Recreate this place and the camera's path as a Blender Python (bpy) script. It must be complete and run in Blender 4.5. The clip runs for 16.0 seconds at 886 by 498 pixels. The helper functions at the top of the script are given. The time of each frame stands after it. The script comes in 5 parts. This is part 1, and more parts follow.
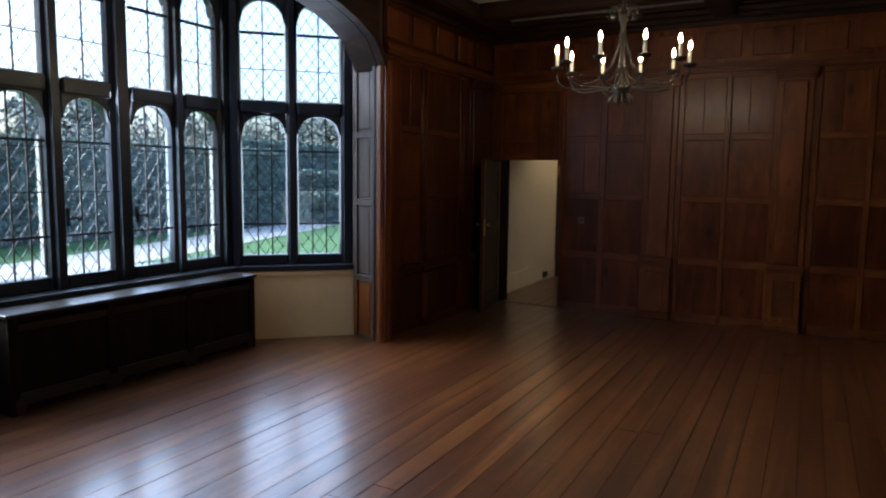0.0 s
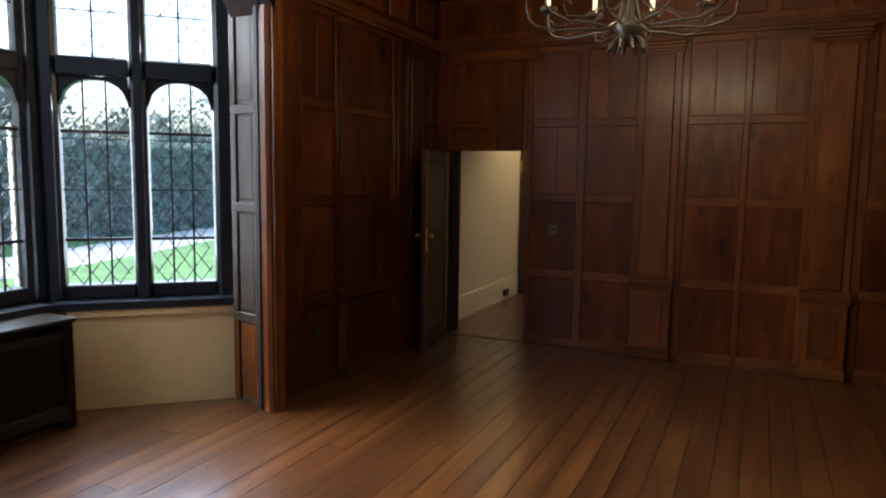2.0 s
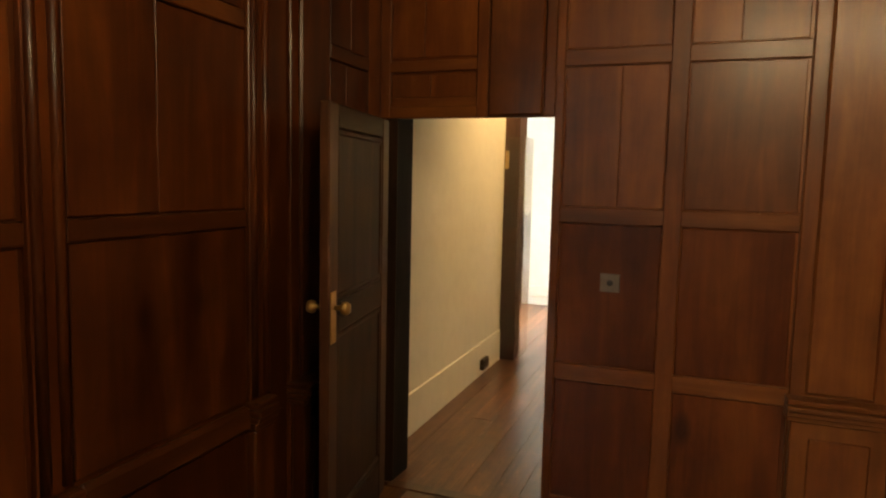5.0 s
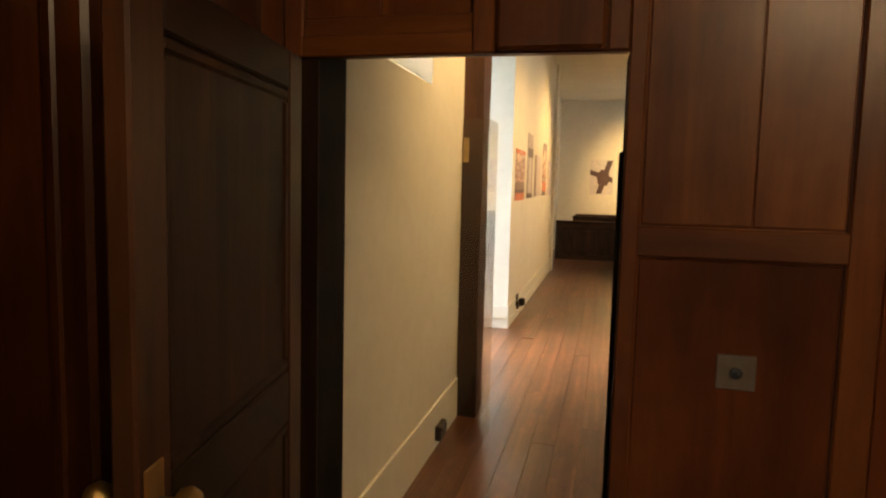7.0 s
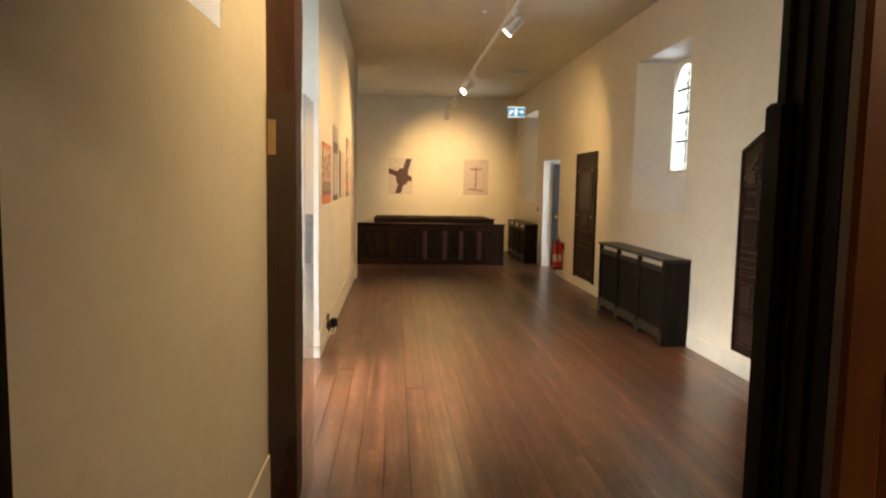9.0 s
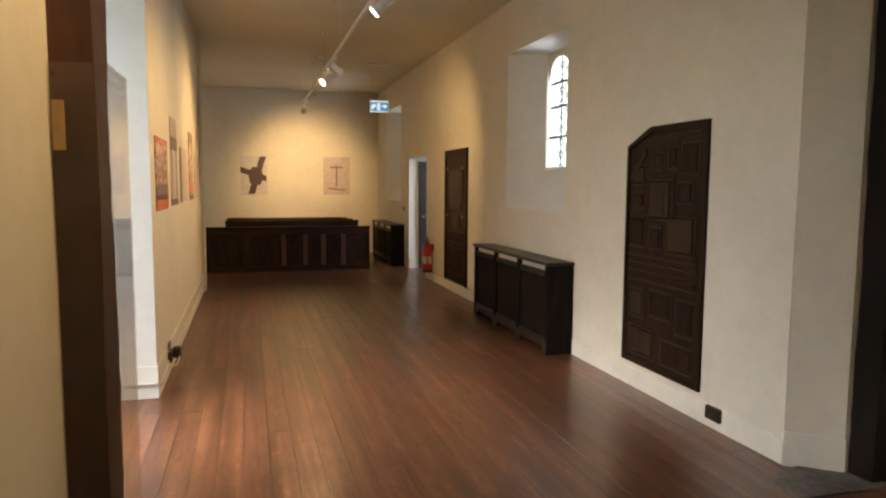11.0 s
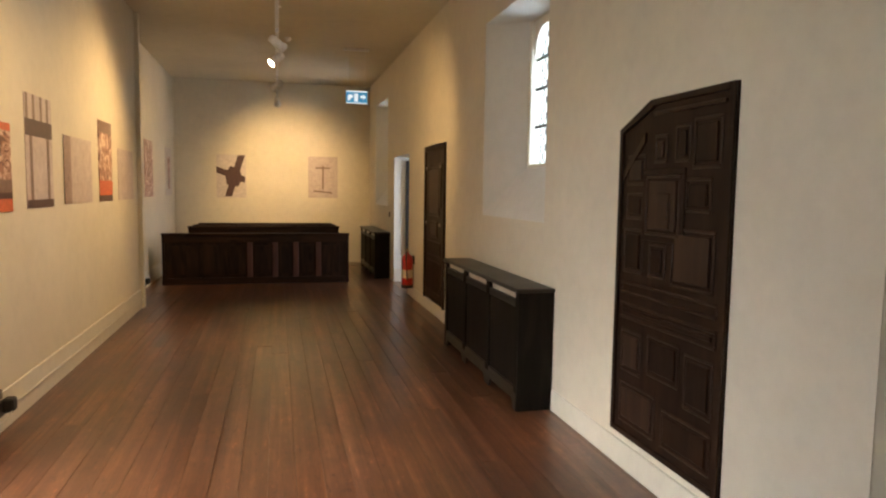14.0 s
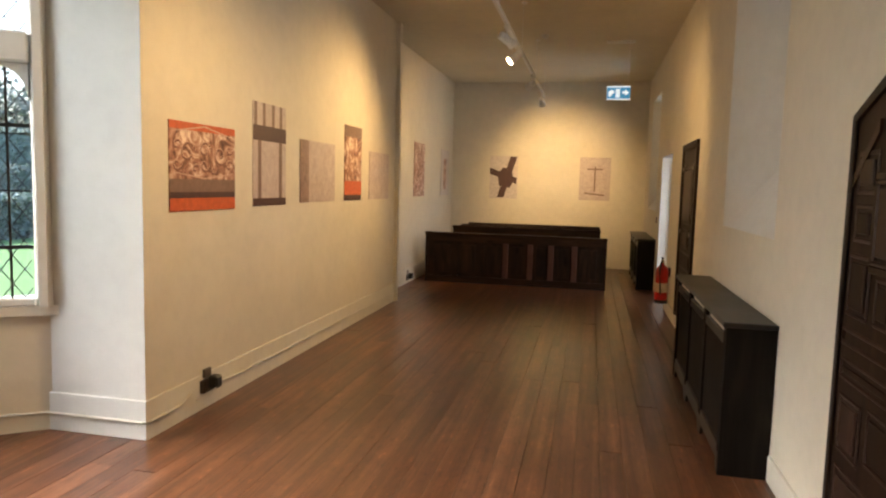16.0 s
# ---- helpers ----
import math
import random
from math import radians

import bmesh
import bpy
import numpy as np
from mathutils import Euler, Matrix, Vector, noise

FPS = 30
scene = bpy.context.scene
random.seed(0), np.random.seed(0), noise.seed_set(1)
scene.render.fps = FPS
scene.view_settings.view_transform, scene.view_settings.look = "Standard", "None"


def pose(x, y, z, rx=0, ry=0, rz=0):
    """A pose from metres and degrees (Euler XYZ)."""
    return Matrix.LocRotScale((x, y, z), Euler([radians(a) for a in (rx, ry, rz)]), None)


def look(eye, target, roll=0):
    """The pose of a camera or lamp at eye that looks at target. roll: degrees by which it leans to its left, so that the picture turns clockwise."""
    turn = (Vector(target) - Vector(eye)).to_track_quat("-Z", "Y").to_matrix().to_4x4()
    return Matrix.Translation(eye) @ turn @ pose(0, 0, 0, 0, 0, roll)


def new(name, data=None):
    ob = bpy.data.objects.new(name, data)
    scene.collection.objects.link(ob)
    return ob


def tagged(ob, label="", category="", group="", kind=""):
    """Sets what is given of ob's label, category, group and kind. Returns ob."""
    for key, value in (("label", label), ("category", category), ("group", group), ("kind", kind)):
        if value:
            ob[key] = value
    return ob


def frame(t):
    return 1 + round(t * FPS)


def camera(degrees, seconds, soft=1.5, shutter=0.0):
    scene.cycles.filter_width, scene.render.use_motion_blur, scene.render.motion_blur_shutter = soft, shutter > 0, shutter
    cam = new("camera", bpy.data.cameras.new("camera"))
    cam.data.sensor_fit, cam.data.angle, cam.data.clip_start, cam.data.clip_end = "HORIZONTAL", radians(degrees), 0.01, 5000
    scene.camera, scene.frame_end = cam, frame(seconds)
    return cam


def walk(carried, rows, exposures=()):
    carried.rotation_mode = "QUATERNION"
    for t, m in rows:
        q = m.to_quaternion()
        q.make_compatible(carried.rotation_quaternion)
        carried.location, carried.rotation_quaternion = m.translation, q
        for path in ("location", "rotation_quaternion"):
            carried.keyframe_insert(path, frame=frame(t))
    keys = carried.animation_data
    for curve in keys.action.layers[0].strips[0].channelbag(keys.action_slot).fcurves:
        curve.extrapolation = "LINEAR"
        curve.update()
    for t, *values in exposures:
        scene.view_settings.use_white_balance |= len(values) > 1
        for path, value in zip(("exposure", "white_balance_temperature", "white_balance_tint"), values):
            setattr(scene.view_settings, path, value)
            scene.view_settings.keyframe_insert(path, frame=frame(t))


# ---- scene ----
cam = camera(66.5, 16.0, soft=2.2)
SKY = 0.165
PATH = [
    (0, (0.36, -1.155, 1.8), (-0.59, 0.592, 1.588), 0.7),
    (0.5, (0.175, -0.749, 1.806), (-0.767, 1.002, 1.593), 0.8),
    (1, (-0.029, -0.231, 1.775), (-0.938, 1.538, 1.566), 0.8),
    (1.5, (-0.217, 0.334, 1.774), (-1.1, 2.116, 1.562), 0.8),
    (2, (-0.443, 0.964, 1.767), (-1.286, 2.765, 1.554), 0.8),
    (2.5, (-0.669, 1.547, 1.76), (-1.469, 3.368, 1.548), 0.7),
    (3, (-0.937, 2.164, 1.752), (-1.72, 3.993, 1.542), 0.8),
    (3.5, (-1.162, 2.723, 1.76), (-1.939, 4.553, 1.547), 0.7),
    (4, (-1.514, 3.306, 1.735), (-2.265, 5.148, 1.529), 0.9),
    (4.2, (-1.63, 3.544, 1.732), (-2.374, 5.389, 1.528), 0.9),
    (6.3, (-2.498, 5.618, 1.695), (-3.079, 7.521, 1.499), 1.4),
    (6.5, (-2.568, 5.725, 1.698), (-3.128, 7.635, 1.502), 1.2),
    (7, (-2.733, 6.029, 1.705), (-3.204, 7.963, 1.508), 1.4),
    (7.5, (-2.864, 6.343, 1.716), (-3.198, 8.305, 1.522), 1.3),
    (8, (-2.995, 6.676, 1.714), (-3.166, 8.66, 1.525), 1.2),
    (8.5, (-3.096, 7.006, 1.716), (-3.109, 8.997, 1.528), 1.3),
    (9, (-3.111, 7.267, 1.706), (-2.967, 9.253, 1.52), 1.0),
    (9.2, (-3.105, 7.367, 1.704), (-2.912, 9.349, 1.52), 0.8),
    (11.3, (-3.097, 8.221, 1.736), (-2.472, 10.111, 1.548), 0.5),
    (11.5, (-3.062, 8.326, 1.732), (-2.381, 10.197, 1.545), 0.6),
    (12, (-2.958, 8.597, 1.721), (-2.138, 10.412, 1.538), 0.6),
    (12.5, (-2.758, 8.837, 1.69), (-1.856, 10.614, 1.514), 0.7),
    (13, (-2.507, 9.082, 1.687), (-1.674, 10.891, 1.51), 0.4),
    (13.5, (-2.276, 9.297, 1.69), (-1.602, 11.172, 1.518), 0.7),
    (14, (-1.975, 9.515, 1.698), (-1.501, 11.45, 1.524), 0.8),
    (14.5, (-1.716, 9.69, 1.706), (-1.458, 11.666, 1.528), 0.9),
    (15, (-1.475, 9.846, 1.709), (-1.46, 11.837, 1.529), 1.2),
    (15.5, (-1.273, 9.939, 1.715), (-1.469, 11.921, 1.531), 1.3),
    (16, (-1.034, 10.029, 1.734), (-1.455, 11.975, 1.545), 1.5),
]
# seconds, stops, kelvin, tint
LIGHT = [(0, 2.0, 5400, 11), (1, 2.2, 5500, 11), (2.5, 3.05, 6300, 10), (4, 3.93, 7600, 8), (7, 3.4, 7100, 10), (9, 3.25, 6700, 12), (11.5, 2.92, 6500, 13), (16, 2.95, 6600, 14)]
walk(cam, [(t, look(eye, target, roll)) for t, eye, target, roll in PATH], LIGHT)

CANDLE_W, SPOT_K, EAST_W, LOBBY_W, BAY_W, BAY1_W = 0.76, 0.31, 22.0, 7.5, 5.4, 19.0

# world: overcast daylight
world = bpy.data.worlds.new("overcast_sky")
scene.world = world
world.use_nodes = True
_wn = world.node_tree.nodes
_sky = _wn.new("ShaderNodeTexSky")
_sky.sky_type, _sky.sun_disc = "NISHITA", False
_sky.sun_elevation, _sky.sun_rotation = radians(40), radians(250)
_sky.air_density, _sky.dust_density, _sky.ozone_density = 1.2, 6.0, 2.0
_wn["Background"].inputs["Strength"].default_value = SKY
world.node_tree.links.new(_sky.outputs[0], _wn["Background"].inputs["Color"])
_sun = new("sun", bpy.data.lights.new("sun", "SUN"))
_sun.data.energy, _sun.data.angle, _sun.data.color = 1.2, radians(30), (1.0, 0.97, 0.92)
_sun.rotation_euler = (radians(50), 0, radians(-70))

# ---------------------------------------------------------------- materials


def nodes_of(name):
    m = bpy.data.materials.new(name)
    m.use_nodes = True
    nt = m.node_tree
    return m, nt, nt.nodes, nt.links, nt.nodes["Principled BSDF"]


def ramp(nt, fac, stops):
    r = nt.nodes.new("ShaderNodeValToRGB")
    while len(r.color_ramp.elements) < len(stops):
        r.color_ramp.elements.new(0.5)
    for e, (p, c) in zip(r.color_ramp.elements, stops):
        e.position, e.color = p, (*c, 1)
    nt.links.new(fac, r.inputs[0])
    return r.outputs[0]


def coords(nt, scale, randomise=True):
    tc = nt.nodes.new("ShaderNodeTexCoord")
    mp = nt.nodes.new("ShaderNodeMapping")
    mp.inputs["Scale"].default_value = scale
    nt.links.new(tc.outputs["Object"], mp.inputs[0])
    if randomise:
        oi = nt.nodes.new("ShaderNodeObjectInfo")
        mul = nt.nodes.new("ShaderNodeMath")
        mul.operation = "MULTIPLY"
        mul.inputs[1].default_value = 37.0
        nt.links.new(oi.outputs["Random"], mul.inputs[0])
        nt.links.new(mul.outputs[0], mp.inputs["Location"])
    return mp.outputs[0]


def noise_tex(nt, vec, scale, detail=4.0, rough=0.6, distort=0.0):
    n = nt.nodes.new("ShaderNodeTexNoise")
    n.inputs["Scale"].default_value, n.inputs["Detail"].default_value = scale, detail
    n.inputs["Roughness"].default_value, n.inputs["Distortion"].default_value = rough, distort
    nt.links.new(vec, n.inputs["Vector"])
    return n.outputs[0]


def mix(nt, a, b, fac, mode="MULTIPLY"):
    m = nt.nodes.new("ShaderNodeMix")
    m.data_type, m.blend_type = "RGBA", mode
    for sock, v in ((m.inputs[0], fac), (m.inputs[6], a), (m.inputs[7], b)):
        if hasattr(v, "links"):
            nt.links.new(v, sock)
        else:
            sock.default_value = v if isinstance(v, (int, float)) else (*v, 1)
    return m.outputs[2]


def bump(nt, bsdf, height, strength, dist=0.01):
    b = nt.nodes.new("ShaderNodeBump")
    b.inputs["Strength"].default_value, b.inputs["Distance"].default_value = strength, dist
    nt.links.new(height, b.inputs["Height"])
    nt.links.new(b.outputs[0], bsdf.inputs["Normal"])


def wood(name, axis, dark, mid, light, rough=0.4, spec=0.5, vary=0.5, grime=0.35, knots=True, fine=1.0, coat=0.0):
    """Wood with its grain along axis; colours of its grain from dark to light."""
    m, nt, n, l, b = nodes_of(name)
    s = [6.0 * fine] * 3
    s[axis] = 0.9
    v = coords(nt, s)
    g1 = noise_tex(nt, v, 1.3, 4, 0.55, 0.7)
    col = ramp(nt, g1, ((0.28, dark), (0.5, mid), (0.72, light)))
    s2 = [45.0 * fine] * 3
    s2[axis] = 2.0
    g2 = noise_tex(nt, coords(nt, s2), 1.5, 3, 0.6)
    fine_c = ramp(nt, g2, ((0.3, (0.78, 0.76, 0.74)), (0.65, (1.05, 1.04, 1.03))))
    col = mix(nt, col, fine_c, 0.55)
    g3 = noise_tex(nt, coords(nt, (1, 1, 1)), 1.3, 5, 0.65)
    dirt = ramp(nt, g3, ((0.3, (0.5, 0.46, 0.42)), (0.62, (1.1, 1.1, 1.1))))
    col = mix(nt, col, dirt, grime)
    if knots:
        s3 = [3.2] * 3
        s3[axis] = 1.5
        vo = n.new("ShaderNodeTexVoronoi")
        vo.inputs["Scale"].default_value = 1.0
        l.new(coords(nt, s3), vo.inputs["Vector"])
        kn = ramp(nt, vo.outputs["Distance"], ((0.06, (0.15, 0.10, 0.08)), (0.16, (1, 1, 1))))
        col = mix(nt, col, kn, 0.75)
    oi = n.new("ShaderNodeObjectInfo")
    rv = ramp(nt, oi.outputs["Random"], ((0.0, (0.74, 0.7, 0.68)), (0.5, (1, 1, 1)), (1.0, (1.22, 1.16, 1.1))))
    col = mix(nt, col, rv, vary)
    l.new(col, b.inputs["Base Color"])
    mr = n.new("ShaderNodeMapRange")
    mr.inputs[3].default_value, mr.inputs[4].default_value = max(rough - 0.08, 0.285), rough + 0.14
    l.new(g3, mr.inputs[0])
    l.new(mr.outputs[0], b.inputs["Roughness"])
    b.inputs["Specular IOR Level"].default_value = spec
    b.inputs["Coat Weight"].default_value, b.inputs["Coat Roughness"].default_value = coat, 0.22
    bump(nt, b, g2, 0.25, 0.002)
    return m


def floor_wood(name, dark, mid, light, rough, spec, coat, vary, wear, fine=1.0, flecks=(1.25, 1.2, 1.15)):
    """Boards with long streaks along y, broad faint wear, a waxed face."""
    m, nt, n, l, b = nodes_of(name)
    g1 = noise_tex(nt, coords(nt, (9 * fine, 0.35, 2)), 1.0, 4, 0.55, 0.5)
    col = ramp(nt, g1, ((0.3, dark), (0.5, mid), (0.7, light)))
    g2 = noise_tex(nt, coords(nt, (70 * fine, 1.1, 4)), 1.0, 4, 0.6)
    col = mix(nt, col, ramp(nt, g2, ((0.3, (0.72, 0.68, 0.66)), (0.6, (1.04, 1.03, 1.02)))), 0.8)
    g3 = noise_tex(nt, coords(nt, (1, 1, 1), False), 0.9, 4, 0.55)
    col = mix(nt, col, ramp(nt, g3, ((0.35, (0.6, 0.56, 0.54)), (0.65, (1.08, 1.08, 1.08)))), wear)
    g5 = noise_tex(nt, coords(nt, (6, 2.2, 3)), 1.0, 6, 0.7, 0.4)
    col = mix(nt, col, ramp(nt, g5, ((0.32, (0.62, 0.56, 0.54)), (0.52, (1, 1, 1)), (0.68, (1.32, 1.3, 1.3)))), wear)
    g4 = noise_tex(nt, coords(nt, (34, 9, 5)), 1.0, 3, 0.65)
    col = mix(nt, col, ramp(nt, g4, ((0.26, (0.35, 0.28, 0.24)), (0.42, (1, 1, 1)), (0.60, (1, 1, 1)), (0.74, flecks))), 0.85)
    oi = n.new("ShaderNodeObjectInfo")
    col = mix(nt, col, ramp(nt, oi.outputs["Random"], ((0.0, (0.74, 0.7, 0.68)), (0.5, (1, 1, 1)), (1.0, (1.2, 1.16, 1.1)))), vary)
    l.new(col, b.inputs["Base Color"])
    mr = n.new("ShaderNodeMapRange")
    mr.inputs[3].default_value, mr.inputs[4].default_value = max(rough - 0.08, 0.285), rough + 0.14
    l.new(g3, mr.inputs[0])
    l.new(mr.outputs[0], b.inputs["Roughness"])
    b.inputs["Specular IOR Level"].default_value = spec
    b.inputs["Coat Weight"].default_value, b.inputs["Coat Roughness"].default_value = coat, 0.22
    bump(nt, b, g2, 0.25, 0.0015)
    return m


def paint(name, c, rough=0.6, wob=0.06, dirt=0.12, relief=0.25, spec=0.4, scale=1.0):
    m, nt, n, l, b = nodes_of(name)
    v = coords(nt, (1, 1, 1), False)
    g = noise_tex(nt, v, 0.9 * scale, 6, 0.62)
    g2 = noise_tex(nt, v, 9 * scale, 5, 0.6)
    lo = tuple(x * (1 - dirt * 1.6) for x in c)
    col = ramp(nt, g, ((0.3, lo), (0.6, c)))
    sp = ramp(nt, g2, ((0.25, (1 - wob * 2,) * 3), (0.6, (1, 1, 1))))
    col = mix(nt, col, sp, 1.0)
    l.new(col, b.inputs["Base Color"])
    b.inputs["Roughness"].default_value = rough
    b.inputs["Specular IOR Level"].default_value = spec
    bump(nt, b, mixv(nt, g, g2), relief, 0.01)
    return m


def mixv(nt, a, c):
    m = nt.nodes.new("ShaderNodeMath")
    m.operation = "ADD"
    nt.links.new(a, m.inputs[0])
    nt.links.new(c, m.inputs[1])
    return m.outputs[0]


def plain(name, c, rough=0.5, metal=0.0, spec=0.5, emit=0.0, ecol=None):
    m, nt, n, l, b = nodes_of(name)
    v = coords(nt, (1, 1, 1), False)
    g = noise_tex(nt, v, 25, 4, 0.6)
    col = ramp(nt, g, ((0.3, tuple(x * 0.75 for x in c)), (0.65, c)))
    l.new(col, b.inputs["Base Color"])
    b.inputs["Roughness"].default_value, b.inputs["Metallic"].default_value = rough, metal
    b.inputs["Specular IOR Level"].default_value = spec
    if emit:
        b.inputs["Emission Color"].default_value = (*(ecol or c), 1)
        b.inputs["Emission Strength"].default_value = emit
    return m


def glass_mat(name, tint, fac=0.035, ripple=0.2):
    """Thin old window glass: it lets the daylight straight through and mirrors a little."""
    m = bpy.data.materials.new(name)
    m.use_nodes = True
    nt = m.node_tree
    nt.nodes.remove(nt.nodes["Principled BSDF"])
    tr, gl, mx, fr = (nt.nodes.new(k) for k in ("ShaderNodeBsdfTransparent", "ShaderNodeBsdfGlossy", "ShaderNodeMixShader", "ShaderNodeLayerWeight"))
    tr.inputs[0].default_value = (*tint, 1)
    gl.inputs["Roughness"].default_value = 0.03
    po = nt.nodes.new("ShaderNodeMath")
    po.operation, po.inputs[1].default_value = "POWER", 5.0
    nt.links.new(fr.outputs["Facing"], po.inputs[0])
    ad = nt.nodes.new("ShaderNodeMath")
    ad.operation, ad.inputs[1].default_value, ad.inputs[2].default_value = "MULTIPLY_ADD", 0.8, fac
    nt.links.new(po.outputs[0], ad.inputs[0])
    nt.links.new(ad.outputs[0], mx.inputs[0])
    nt.links.new(tr.outputs[0], mx.inputs[1])
    nt.links.new(gl.outputs[0], mx.inputs[2])
    nt.links.new(mx.outputs[0], nt.nodes["Material Output"].inputs[0])
    if ripple:
        bp = nt.nodes.new("ShaderNodeBump")
        bp.inputs["Strength"].default_value = ripple
        nt.links.new(noise_tex(nt, coords(nt, (1, 1, 1), False), 6), bp.inputs["Height"])
        nt.links.new(bp.outputs[0], gl.inputs["Normal"])
    return m


PV = wood("panel_wood_upright", 2, (0.084, 0.0220, 0.0040), (0.126, 0.0372, 0.0070), (0.180, 0.059, 0.012), 0.34, 0.28, 0.6, 1.0, coat=0.2)
# lower panels: redder, and darkened in colour for candlelight that comes from high up
PVL = wood("redder_shaded_panel_wood", 2, (0.057, 0.0118, 0.0020), (0.088, 0.0205, 0.0032), (0.128, 0.035, 0.0058), 0.36, 0.22, 0.6, 1.0, coat=0.1)
# same panel wood; the window wall's shade is put into these two colours
PVW = wood("shaded_panel_wood_upright", 2, (0.038, 0.0095, 0.0022), (0.062, 0.0172, 0.0037), (0.105, 0.0310, 0.0066), 0.34, 0.22, 1.0, 1.0, coat=0.15)
PYW = wood("shaded_panel_wood_along", 1, (0.036, 0.010, 0.003), (0.062, 0.019, 0.005), (0.11, 0.038, 0.010), 0.34, 0.22, 0.5, 0.8, coat=0.15)
PX = wood("panel_wood_across", 0, (0.078, 0.0215, 0.0043), (0.125, 0.0390, 0.0080), (0.19, 0.066, 0.0145), 0.34, 0.28, 0.5, 0.8, coat=0.2)
PY = wood("panel_wood_along", 1, (0.078, 0.0215, 0.0043), (0.125, 0.0390, 0.0080), (0.19, 0.066, 0.0145), 0.33, 0.38, 0.5, 0.8, coat=0.3)
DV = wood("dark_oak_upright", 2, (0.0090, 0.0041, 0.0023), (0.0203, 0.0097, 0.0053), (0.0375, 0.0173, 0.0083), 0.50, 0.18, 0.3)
CARVE = wood("carved_oak_upright", 2, (0.017, 0.0078, 0.0048), (0.032, 0.0145, 0.0090), (0.054, 0.0260, 0.0160), 0.45, 0.3, 0.3)
DOORV = wood("worn_red_brown_stile", 2, (0.028, 0.0100, 0.0038), (0.052, 0.0195, 0.0072), (0.088, 0.035, 0.0135), 0.42, 0.3, 0.2)
OAKV = wood("brown_oak_upright", 2, (0.016, 0.0064, 0.0027), (0.029, 0.0120, 0.0050), (0.054, 0.0235, 0.0098), 0.5, 0.2, 0.3)
DX = wood("dark_oak_across", 0, (0.012, 0.0055, 0.003), (0.027, 0.0130, 0.0070), (0.050, 0.023, 0.011), 0.50, 0.18, 0.3)
DY = wood("dark_oak_along", 1, (0.012, 0.0055, 0.003), (0.027, 0.0130, 0.0070), (0.050, 0.023, 0.011), 0.50, 0.18, 0.3)
BV = wood("blackened_wood_upright", 2, (0.006, 0.0045, 0.0036), (0.011, 0.0078, 0.0056), (0.020, 0.0140, 0.010), 0.6, 0.1, 0.3, knots=False)
BY = wood("blackened_wood_along", 1, (0.009, 0.0068, 0.0056), (0.016, 0.0125, 0.0098), (0.027, 0.021, 0.017), 0.34, 0.4, 0.3, knots=False)
MUNTIN = wood("reddish_wood_upright", 2, (0.04, 0.014, 0.009), (0.07, 0.026, 0.016), (0.1, 0.04, 0.024), 0.5, 0.4, 0.3, knots=False)
# bay reveal wood, its colour greyed to stand in for daylight falling on it
GREYV = wood("grey_lit_wood_upright", 2, (0.030, 0.019, 0.014), (0.052, 0.036, 0.028), (0.085, 0.062, 0.050), 0.45, 0.35, 0.3)
FLOOR1 = floor_wood("waxed_pine_boards", (0.052, 0.0170, 0.0040), (0.094, 0.0335, 0.0076), (0.185, 0.076, 0.0195), 0.32, 0.6, 1.0, 0.6, 0.7)
FLOOR2 = floor_wood("stained_gallery_boards", (0.074, 0.0270, 0.0122), (0.130, 0.0510, 0.0242), (0.212, 0.095, 0.049), 0.28, 0.45, 0.45, 0.55, 0.8, 1.3, (2.1, 2.0, 1.9))
# frame colour holds the dark, bluish look of oak seen against the light
WINFRAME = paint("backlit_window_oak", (0.014, 0.019, 0.028), 0.35, 0.15, 0.3, 0.4, 0.5)
LEAD = plain("lead_came", (0.05, 0.053, 0.056), 0.5, 0.0)
IRON = plain("wrought_iron", (0.045, 0.036, 0.026), 0.4, 0.55)
BLACK = plain("black_paint", (0.012, 0.012, 0.012), 0.5)
CREAM = paint("cream_wall_paint", (0.71, 0.65, 0.535), 0.65, 0.03, 0.05, 0.22)
CREAM_S = paint("cream_wall_satin", (0.68, 0.51, 0.27), 0.5, 0.03, 0.08, 0.15)
PALE = paint("pale_reveal_paint", (0.72, 0.715, 0.68), 0.65, 0.03, 0.05, 0.25)
WHITE = paint("white_gloss_paint", (0.74, 0.70, 0.60), 0.4, 0.04, 0.08, 0.15)
CEIL = paint("ceiling_paint", (0.66, 0.60, 0.47), 0.8, 0.03, 0.06, 0.15)
PLASTER = paint("old_white_plaster", (0.72, 0.68, 0.58), 0.8, 0.04, 0.1, 0.3)
STONE = paint("worn_threshold_stone", (0.17, 0.15, 0.13), 0.6, 0.3, 0.4, 0.8, scale=4)
BRASS = plain("aged_brass", (0.55, 0.36, 0.13), 0.3, 0.9)
GLASS = glass_mat("leaded_glass", (0.86, 0.92, 0.96))
PERSPEX = glass_mat("clear_acrylic", (0.93, 0.90, 0.88), ripple=0)
CANDLE = plain("ivory_candle_tube", (0.75, 0.68, 0.5), 0.5)
BULB = plain("lit_candle_bulb", (1.0, 0.85, 0.6), 0.3, emit=9.0, ecol=(1.0, 0.72, 0.38))
SPOTGLOW = plain("lit_spot_lens", (1.0, 0.9, 0.7), 0.3, emit=6.0, ecol=(1.0, 0.8, 0.5))
METALW = plain("white_lamp_metal", (0.8, 0.79, 0.76), 0.4)
SOCKET = plain("brown_bakelite", (0.03, 0.018, 0.012), 0.35)
SILVER = plain("brushed_steel_plate", (0.14, 0.112, 0.085), 0.4, 0.3)
RED = plain("red_enamel", (0.42, 0.012, 0.012), 0.3)
